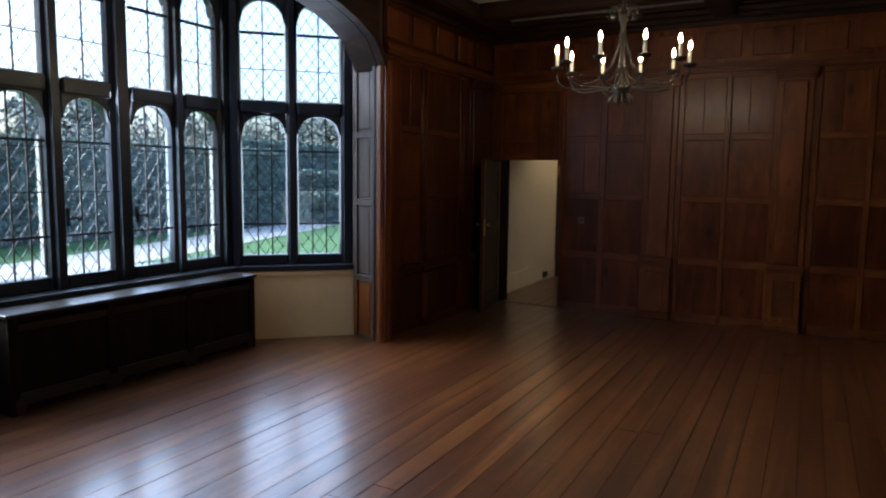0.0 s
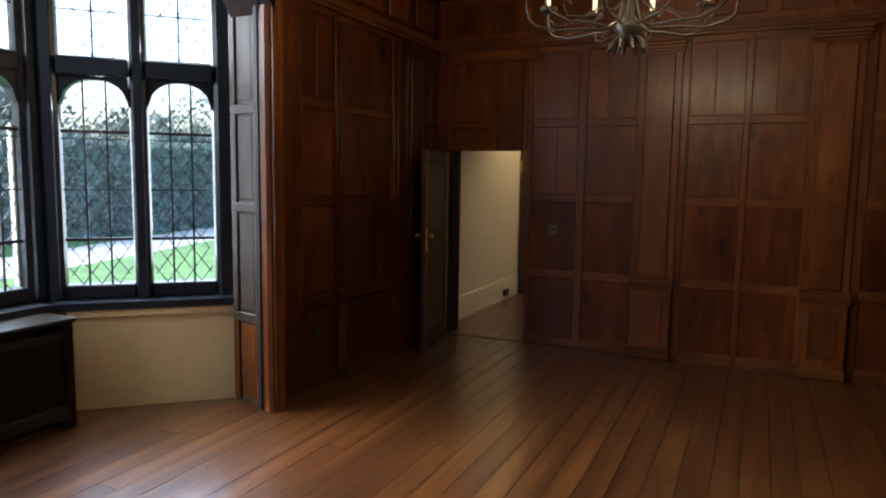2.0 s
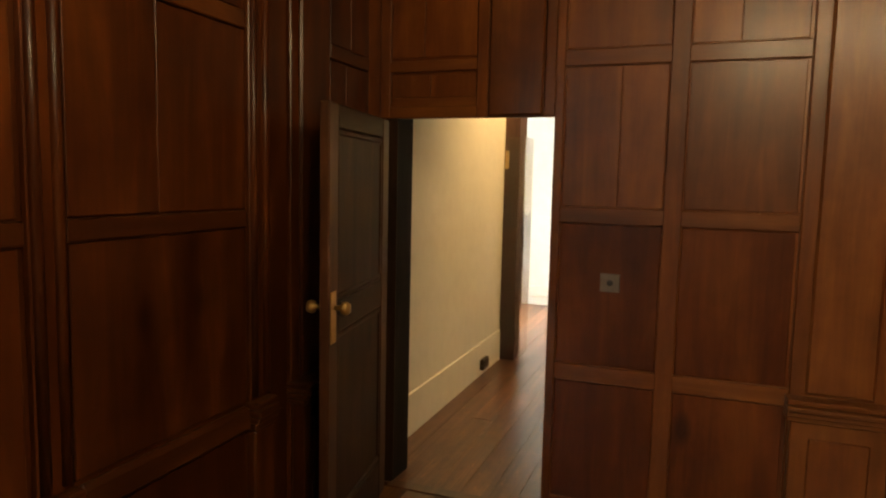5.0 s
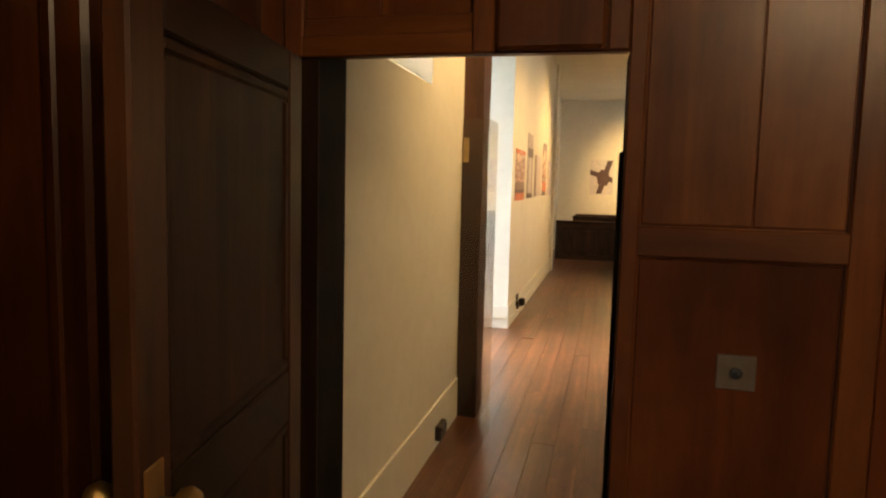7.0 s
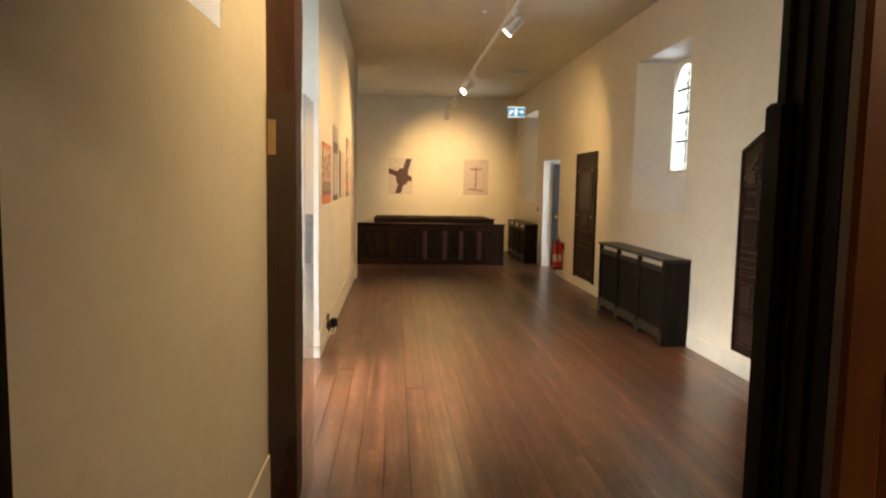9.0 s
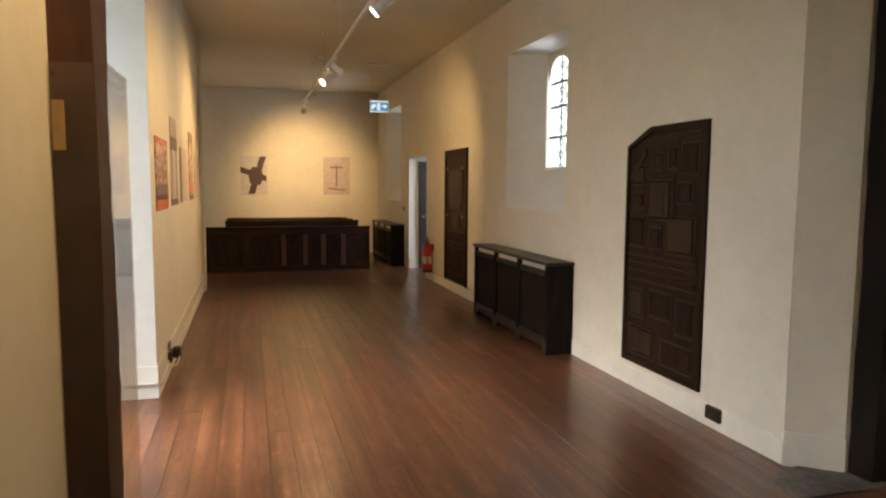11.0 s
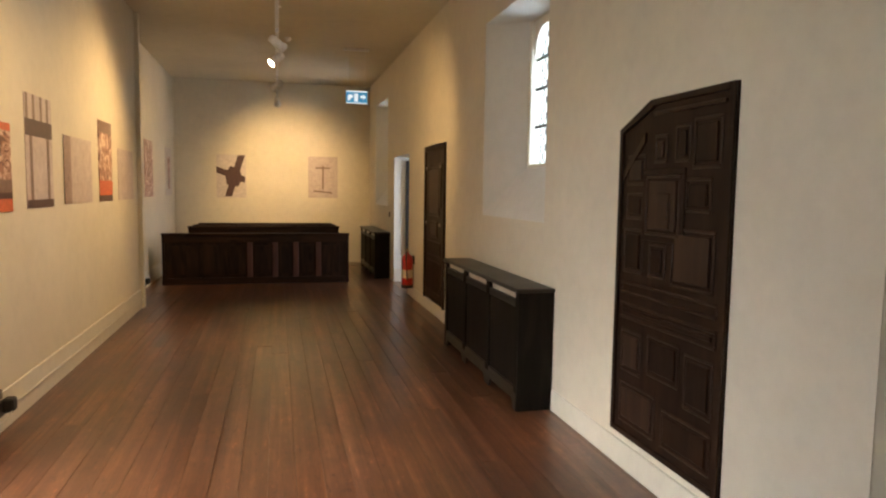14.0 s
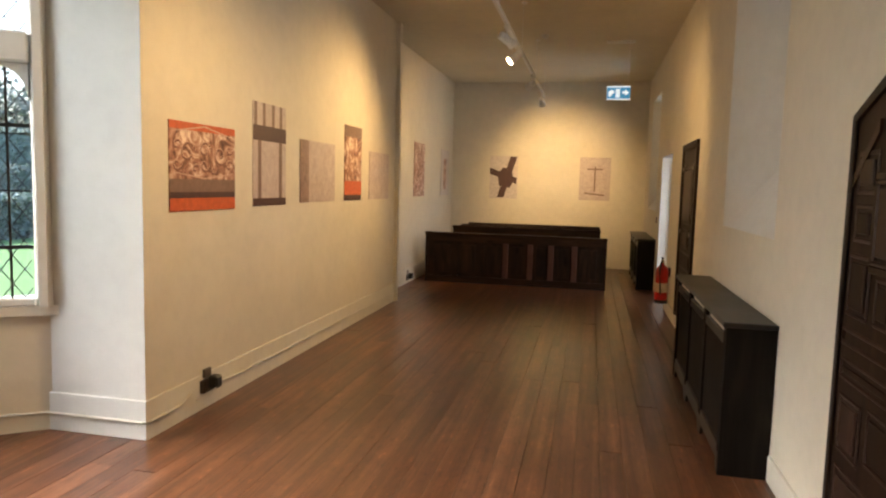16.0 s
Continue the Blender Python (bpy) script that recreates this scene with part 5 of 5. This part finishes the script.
part("doorway_symbol", slab(bmesh.new(), [(-0.93, 2.90), (-0.87, 2.90), (-0.87, 3.02), (-0.93, 3.02)], 19.923, 19.926), SIGNW, s)
part("zigzag_symbol", slab(bmesh.new(), [(-1.03, 2.91), (-1.0, 2.91), (-0.97, 2.95), (-0.945, 2.96), (-0.945, 2.99), (-0.99, 3.01), (-1.03, 2.98)], 19.923, 19.926), SIGNW, s)
for x in (-1.02, -0.76):
    part("hanging_rod", tube(bmesh.new(), [(x, 19.945, 3.07), (x, 19.945, CEIL2)], 0.0018, 6), METALW, s)
b = thing("emergency_ceiling_light", (-0.88, 20.1, CEIL2), "slim white ceiling fitting", "ceiling light")
part("housing", bx(bmesh.new(), -1.08, -0.68, 20.02, 20.16, CEIL2 - 0.03, CEIL2 - 0.001, 0.01), METALW, b)
b = thing("smoke_detector", (-1.92, 19.6, CEIL2), "white domed smoke detector on the ceiling", "smoke detector")
part("base", lathe(bmesh.new(), [(0.05, CEIL2 - 0.001), (0.052, CEIL2 - 0.015), (0.05, CEIL2 - 0.02)], -1.92, 19.6, 16), METALW, b)
part("dome", lathe(bmesh.new(), [(0.042, CEIL2 - 0.02), (0.04, CEIL2 - 0.04), (0.025, CEIL2 - 0.055), (0.0, CEIL2 - 0.06)], -1.92, 19.6, 16), METALW, b)
for y in (15.8, 17.9, 19.9):
    tagged(part("ceiling_hook", lathe(bmesh.new(), [(0.03, CEIL2 - 0.001), (0.028, CEIL2 - 0.02), (0.0, CEIL2 - 0.022)], -2.05, y, 12), METALW), "small metal ceiling boss", "ceiling fitting", "ceiling bosses")

# ---------------------------------------------------------------- outside
G = -0.62
struct(part("ground", bx(bmesh.new(), -700, 700, -700, 700, G - 0.3, G), LAWN))
bm = bmesh.new()
line = [(-12.5, -14), (-14.5, 0), (-16, 7), (-18, 14), (-20.5, 22), (-24, 32), (-30, 44)]
for (x, y), (x2, y2) in zip(line, line[1:]):
    slab_pts = [(x - 1.5, y), (x + 1.5, y), (x2 + 1.5, y2), (x2 - 1.5, y2)]
    prism(bm, slab_pts, G - 0.01, G + 0.015)
struct(part("gravel_path", bm, GRAVEL))


def leaf_cloud(bm, rnd, points, size, up=0.3):
    for p in points:
        d = Vector((rnd.gauss(0, 1), rnd.gauss(0, 1), rnd.gauss(0, 1) + up)).normalized()
        s = size * rnd.uniform(0.6, 1.4)
        a = d.orthogonal().normalized() * s
        c = d.cross(a)
        q = Vector(p)
        bm.faces.new([bm.verts.new(q + a), bm.verts.new(q + c * 0.6), bm.verts.new(q - a), bm.verts.new(q - c * 0.6)])


def hedge(x0, x1, y0, y1, h, label, seed, n):
    rnd = random.Random(seed)
    t = thing("hedge", ((x0 + x1) / 2, (y0 + y1) / 2, G), label, "hedge")
    bm = bmesh.new()
    ny, nz = int((y1 - y0) / 0.6), max(3, int(h / 0.4))
    bx(bm, x0 + 0.12, x1 - 0.12, y0 + 0.1, y1 - 0.1, G, G + h - 0.1)
    part("hedge_core", bm, HEDGE, t)
    bm = bmesh.new()
    pts = []
    for _ in range(n * 2):
        r = rnd.random()
        y = rnd.uniform(y0, y1)
        w = 0.10 * math.sin(y * 1.7) + 0.06 * math.sin(y * 4.1 + 1)
        if r < 0.72:
            z = rnd.uniform(0, h)
            pts.append((x1 + w * 0.7 + rnd.gauss(0, 0.05), y, G + z))
        else:
            pts.append((rnd.uniform(x0, x1), y, G + h + w * 0.5 + rnd.gauss(0, 0.05)))
    leaf_cloud(bm, rnd, pts, 0.075)
    tagged(part("hedge_leaves", bm, HEDGE, t), kind="stuff")
    # extra leaves, coloured paler to look lit from above
    bm = bmesh.new()
    pts = [(rnd.uniform(x0, x1 + 0.05), rnd.uniform(y0, y1), G + h + 0.04 + rnd.gauss(0, 0.05)) for _ in range(n // 5)]
    pts += [(x1 + 0.12 + rnd.gauss(0, 0.04), y0 + (y1 - y0) * rnd.random(), G + h * (1 - rnd.random() ** 2 * 0.9)) for _ in range(n // 12)]
    leaf_cloud(bm, rnd, pts, 0.09)
    tagged(part("hedge_tip", bm, HEDGE_TOP, t, "yew tips coloured paler as if sunlit"), kind="stuff")


hedge(-24.6, -22.2, -8, 24, 3.5, "tall clipped dark green yew hedge behind the lawn", 4, 16000)
hedge(-24, -21.2, 25, 33, 1.5, "low clipped yew hedge beyond the path", 5, 4000)
hedge(-26.5, -24.8, 24, 36, 2.6, "middle-height clipped yew hedge with a stepped top", 6, 5000)
hedge(-30, -28, 26, 46, 4.4, "tall stepped yew hedge at the back of the garden", 7, 7000)


def tree(x, y, h, seed, label):
    rnd = random.Random(seed)
    t = thing("tree", (x, y, G), label, "tree", "trees behind the hedge")
    bm = bmesh.new()
    tube(bm, [(x, y, G), (x + 0.1, y, G + h * 0.3), (x - 0.1, y + 0.1, G + h * 0.6), (x, y, G + h * 0.9)], [0.28, 0.22, 0.14, 0.04], 8)
    tips = []
    for k in range(16):
        z0 = G + h * rnd.uniform(0.25, 0.75)
        a = rnd.uniform(0, math.tau)
        r = h * rnd.uniform(0.2, 0.42)
        tip = (x + r * math.cos(a), y + r * math.sin(a), z0 + h * rnd.uniform(0.1, 0.28))
        tube(bm, [(x, y, z0), (x + r * 0.5 * math.cos(a), y + r * 0.5 * math.sin(a), z0 + h * 0.06), tip], [0.09, 0.05, 0.015], 5)
        tips.append(tip)
    part("trunk", bm, DV, t)
    bm = bmesh.new()
    pts = []
    for _ in range(2600):
        c = tips[rnd.randrange(len(tips))]
        pts.append((c[0] + rnd.gauss(0, h * 0.09), c[1] + rnd.gauss(0, h * 0.09), c[2] + rnd.gauss(0, h * 0.07)))
    leaf_cloud(bm, rnd, pts, 0.16)
    part("crown", bm, TREE, t)


for k, (x, y, h) in enumerate(((-34, 4, 7.5), (-36, 13, 9), (-33, 20, 8), (-38, 27, 10.5), (-40, 36, 9), (-35, 44, 10), (-46, 50, 12), (-36, -6, 9))):
    tree(x, y, h * 0.78, 30 + k, "broad garden tree behind the clipped hedges")

struct(box("pipe_casing", GAL_W + 0.001, GAL_W + 0.05, 18.70, 18.80, 0, CEIL2, CREAM, bev=0.006))


# ---------------------------------------------------------------- chandelier
def chandelier(cx, cy):
    top = 3.60
    c = thing("chandelier", (cx, cy, top), "black wrought-iron chandelier with ten lit electric candles", "chandelier")
    hub = [(0.0, 2.36), (0.03, 2.37), (0.055, 2.39), (0.05, 2.42), (0.07, 2.44), (0.05, 2.47), (0.022, 2.50), (0.018, 2.9), (0.03, 2.95), (0.018, 3.0), (0.012, 3.25), (0.0, 3.26)]
    part("stem", lathe(bmesh.new(), hub, cx, cy, 14), IRON, c, "", True)
    bm = bmesh.new()
    z = 3.25
    while z < 3.62:
        tube(bm, [(cx + 0.014 * math.cos(k * math.tau / 8), cy, z + 0.026 * math.sin(k * math.tau / 8) + 0.02) for k in range(9)] if int(z * 25) % 2 else [(cx, cy + 0.014 * math.cos(k * math.tau / 8), z + 0.026 * math.sin(k * math.tau / 8) + 0.02) for k in range(9)], 0.004, 5)
        z += 0.04
    part("chain", bm, IRON, c)
    bm = bmesh.new()
    for k in range(10):
        a = k * math.tau / 10 + 0.1
        ca, sa = math.cos(a), math.sin(a)
        tube(bm, [(cx + r * ca, cy + r * sa, z) for r, z in ((0.05, 2.40), (0.075, 2.375), (0.09, 2.34), (0.08, 2.325))], [0.007, 0.011, 0.008, 0.003], 6)
    part("petal_ring", bm, IRON, c)
    for k in range(10):
        a = k * math.tau / 10 + 0.25
        ca, sa = math.cos(a), math.sin(a)

        def P(r, z):
            return (cx + r * ca, cy + r * sa, z)
        R = 0.475
        b = tube(bmesh.new(), [P(0.02, 2.60), P(0.05, 2.48), P(0.11, 2.44), P(0.22, 2.445), P(0.34, 2.44), P(0.43, 2.465), P(0.463, 2.50), P(R, 2.55), P(R, 2.595)], 0.0055, 6)
        arm = part("arm", b, IRON, c, "", True)
        b = tube(bmesh.new(), [P(0.02, 2.86), P(0.035, 2.75), P(0.08, 2.62), P(0.16, 2.52), P(0.26, 2.47), P(0.34, 2.46), P(0.37, 2.50), P(0.35, 2.53), P(0.325, 2.515)], 0.0034, 5)
        part("scroll", b, IRON, arm, "", True)
        b = tube(bmesh.new(), [P(0.02, 2.98), P(0.06, 3.03), P(0.11, 3.02), P(0.12, 2.97), P(0.085, 2.95), P(0.075, 2.985)], 0.005, 5)
        part("upper_scroll", b, IRON, arm, "", True)
        x, y = cx + R * ca, cy + R * sa
        part("drip_pan", lathe(bmesh.new(), [(0.008, 2.585), (0.042, 2.597), (0.048, 2.612), (0.02, 2.605), (0.015, 2.62)], x, y, 12), IRON, arm)
        part("candle", lathe(bmesh.new(), [(0.012, 2.612), (0.0125, 2.705), (0.008, 2.71)], x, y, 10), CANDLE, arm, "ivory candle tube")
        bb = part("bulb", lathe(bmesh.new(), [(0.007, 2.710), (0.012, 2.722), (0.0145, 2.738), (0.010, 2.758), (0.004, 2.774), (0.0, 2.780)], x, y, 10), BULB, arm, "lit flame-shaped bulb", True)
        bb.visible_shadow = False
        l = new("candle_light", bpy.data.lights.new("candle_light", "POINT"))
        l.data.energy, l.data.color, l.data.shadow_soft_size = CANDLE_W, (1.0, 0.73, 0.44), 0.018
        l.location = (x, y, 2.75)


chandelier(-1.134, 4.74)


# ---------------------------------------------------------------- track and spots
def track():
    t = thing("lighting_track", (-2.07, 12.0, 3.17), "long white suspended lighting track on thin rods", "lighting track")
    part("track_bar", bx(bmesh.new(), -2.088, -2.052, 11.6, 21.9, 3.15, 3.185, 0.004), METALW, t)
    for y in (11.9, 14.0, 16.0, 18.0, 20.0, 21.8):
        part("suspension_rod", tube(bmesh.new(), [(-2.07, y, 3.18), (-2.07, y, CEIL2)], 0.003, 6), METALW, t)


def spot(y, aim, watts, size=62):
    s = thing("track_spotlight", (-2.07, y, 3.15), "white cylindrical track spotlight, switched on", "spotlight", "spotlights on the track")
    head = Vector((-2.07, y, 3.02))
    d = (Vector(aim) - head).normalized()
    q = d.to_track_quat("Z", "Y").to_matrix().to_4x4()
    part("adaptor", bx(bmesh.new(), -2.087, -2.053, y - 0.06, y + 0.06, 3.11, 3.15, 0.005), METALW, s)
    part("stem", tube(bmesh.new(), [(-2.07, y, 3.12), (-2.07, y, 3.03)], 0.008, 8), METALW, s)
    b = lathe(bmesh.new(), [(0.02, -0.09), (0.038, -0.085), (0.042, -0.05), (0.045, 0.05), (0.056, 0.075), (0.056, 0.09), (0.046, 0.09), (0.044, 0.06)], 0, 0, 18)
    b.transform(Matrix.Scale(1.0, 4))
    part("lamp_head", at(b, Matrix.Translation(head) @ q), METALW, s, "", True)
    b = lathe(bmesh.new(), [(0.0, 0.086), (0.045, 0.087), (0.045, 0.092), (0.036, 0.099), (0.0, 0.102)], 0, 0, 18)
    g = part("lens", at(b, Matrix.Translation(head) @ q), SPOTGLOW, s, "glowing lens")
    l = new("spot_beam", bpy.data.lights.new("spot_beam", "SPOT"))
    l.data.energy, l.data.color, l.data.shadow_soft_size = watts, (1.0, 0.655, 0.27), 0.04
    l.data.spot_size, l.data.spot_blend = radians(size), 1.0
    l.matrix_world = look(head + d * 0.15, aim)


track()
spot(21.36, (-1.90, 23.93, 1.75), 150 * SPOT_K, 80)
spot(19.45, (-4.08, 20.9, 1.7), 55 * SPOT_K, 110)
spot(16.57, (-0.16, 18.3, 1.8), 52 * SPOT_K, 100)
spot(17.42, (-3.8, 16.7, 1.5), 95 * SPOT_K, 116)
spot(13.49, (-3.8, 14.2, 1.3), 62 * SPOT_K, 110)
l = new("passage_spot", bpy.data.lights.new("passage_spot", "SPOT"))
l.data.energy, l.data.color, l.data.shadow_soft_size, l.data.spot_size, l.data.spot_blend = 64 * SPOT_K, (1.0, 0.68, 0.31), 0.04, radians(100), 1.0
l.matrix_world = look((-2.7, 10.2, 3.4), (-3.77, 10.3, 1.9))
l = new("passage_spot", bpy.data.lights.new("passage_spot", "SPOT"))
l.data.energy, l.data.color, l.data.shadow_soft_size, l.data.spot_size, l.data.spot_blend = 38 * SPOT_K, (1.0, 0.70, 0.46), 0.04, radians(62), 1.0
l.matrix_world = look((-0.9, 9.9, 3.4), (0.66, 9.95, 1.3))


# overcast sky behind the two small east windows
for y, z in ((14.92, 2.41), (22.23, 2.42)):
    l = new("window_daylight", bpy.data.lights.new("window_daylight", "AREA"))
    l.data.shape, l.data.size, l.data.size_y, l.data.energy, l.data.color = "RECTANGLE", 1.5, 2.4, EAST_W, (0.86, 0.93, 1.0)
    l.matrix_world = look((0.85, y, z), (-1.0, y, z - 0.5))
l = new("bay_daylight", bpy.data.lights.new("bay_daylight", "AREA"))
l.data.shape, l.data.size, l.data.size_y, l.data.energy, l.data.color = "RECTANGLE", 1.3, 2.5, BAY_W, (0.86, 0.93, 1.0)
l.matrix_world = look((-5.40, 12.1, 2.2), (-2.6, 12.3, 0.3))
for x, y, tx, ty in ((-5.30, 3.0, -1.0, 3.4), (-5.30, 1.2, -1.5, 3.2), (-4.80, 4.76, -1.8, 2.9)):
    l = new("room_bay_daylight", bpy.data.lights.new("room_bay_daylight", "AREA"))
    l.data.shape, l.data.size, l.data.size_y, l.data.energy, l.data.color = "RECTANGLE", 1.3, 2.5, BAY1_W * (1.0 if y == 3.0 else 0.5), (0.90, 0.94, 1.0)
    l.matrix_world = look((x, y, 2.2), (tx, ty, 1.0))
l = new("lobby_daylight", bpy.data.lights.new("lobby_daylight", "AREA"))
l.data.shape, l.data.size, l.data.size_y, l.data.energy, l.data.color = "RECTANGLE", 1.0, 1.8, LOBBY_W, (0.86, 0.93, 1.0)
l.matrix_world = look((1.95, 19.4, 1.7), (0.2, 20.6, 0.9))


# ---------------------------------------------------------------- floors
def board_mesh(x0, x1, y0, y1, h, c):
    """A board with eased long edges and square ends."""
    return at(slab(bmesh.new(), [(x0, -0.03), (x1, -0.03), (x1, h - c), (x1 - c, h), (x0 + c, h), (x0, h - c)], y0, y1), Matrix.Identity(4))


BAYS = ((0.6, 5.4), (10.0, 14.0))


def boards(owner, mat, x0, x1, y0, y1, w, seed, gap):
    rnd = random.Random(seed)
    x, i = x0, 0
    while x < x1 - 0.01:
        ww = w * rnd.uniform(0.93, 1.07)
        xe = min(x + ww, x1)
        y = y0 - rnd.uniform(0, 3)
        while y < y1:
            ye = y + rnd.uniform(3.0, 5.2)
            a, c = max(y, y0), min(ye, y1)
            if c - a > 0.02 and (xe > -4.07 or any(p < c and a < q for p, q in BAYS)):
                h = rnd.uniform(-0.0012, 0.0012)
                part("floorboard", board_mesh(x + gap, xe - gap, a + 0.0008, c - 0.0008, h, gap * 1.2), mat, owner)
            y = ye
        x = xe


FLOOR_R = struct(box("floor_room", -6.1, 3.6, -4.2, 7.83, -0.045, -0.031, BLACK))
FLOOR_G = struct(box("floor_gallery", -6.1, 0.9, 7.83, 24.1, -0.045, -0.031, BLACK))
boards(FLOOR_R, FLOOR1, -5.08, 3.5, -3.99, 7.80, 0.165, 3, 0.0012)
boards(FLOOR_G, FLOOR2, -5.2, 0.44, 7.88, 23.92, 0.148, 5, 0.0008)


# ---------------------------------------------------------------- true size of the gallery
GALLERY_SIZE, GALLERY_FOOT = 1.08, Vector((-3.30, 8.30, 0.0))
ROOM_ONLY = ("wall_north", "wall_west_return", "door_lining", "threshold_board", "floor_slab", "floor_room", "ground", "gravel_path", "hedge", "tree", "sun")


def enlarge(roots, k, foot):
    """Scale things and all their parts about one point of the floor."""
    m = Matrix.Translation(foot) @ Matrix.Scale(k, 4) @ Matrix.Translation(-foot)
    done = set()
    for ob in roots:
        ob.location = m @ ob.location if ob.type != "MESH" else ob.location
        below = [ob, *ob.children_recursive]
        for o in below:
            if o.type == "MESH" and o.data.name not in done:
                done.add(o.data.name)
                o.data.transform(m)
        if ob.type == "EMPTY":
            for c in ob.children:
                c.matrix_parent_inverse = ob.matrix_basis.inverted()
        if ob.type == "LIGHT":
            ob.data.energy *= k * k
            if ob.data.type == "AREA":
                ob.data.size, ob.data.size_y = ob.data.size * k, ob.data.size_y * k


candles = [o for o in scene.objects if o.parent is None and o.name.startswith(("chandelier", "candle_light"))]
enlarge(candles, 1.15, Vector((-1.134, 4.74, 1.61)))


def middle_y(ob):
    if ob.type == "MESH":
        ys = [v.co.y for v in ob.data.vertices]
        return (min(ys) + max(ys)) / 2
    return ob.location.y


enlarge([o for o in scene.objects if o.parent is None and o.type in ("MESH", "EMPTY", "LIGHT") and not o.name.startswith(ROOM_ONLY) and middle_y(o) > 8.25], GALLERY_SIZE, GALLERY_FOOT)
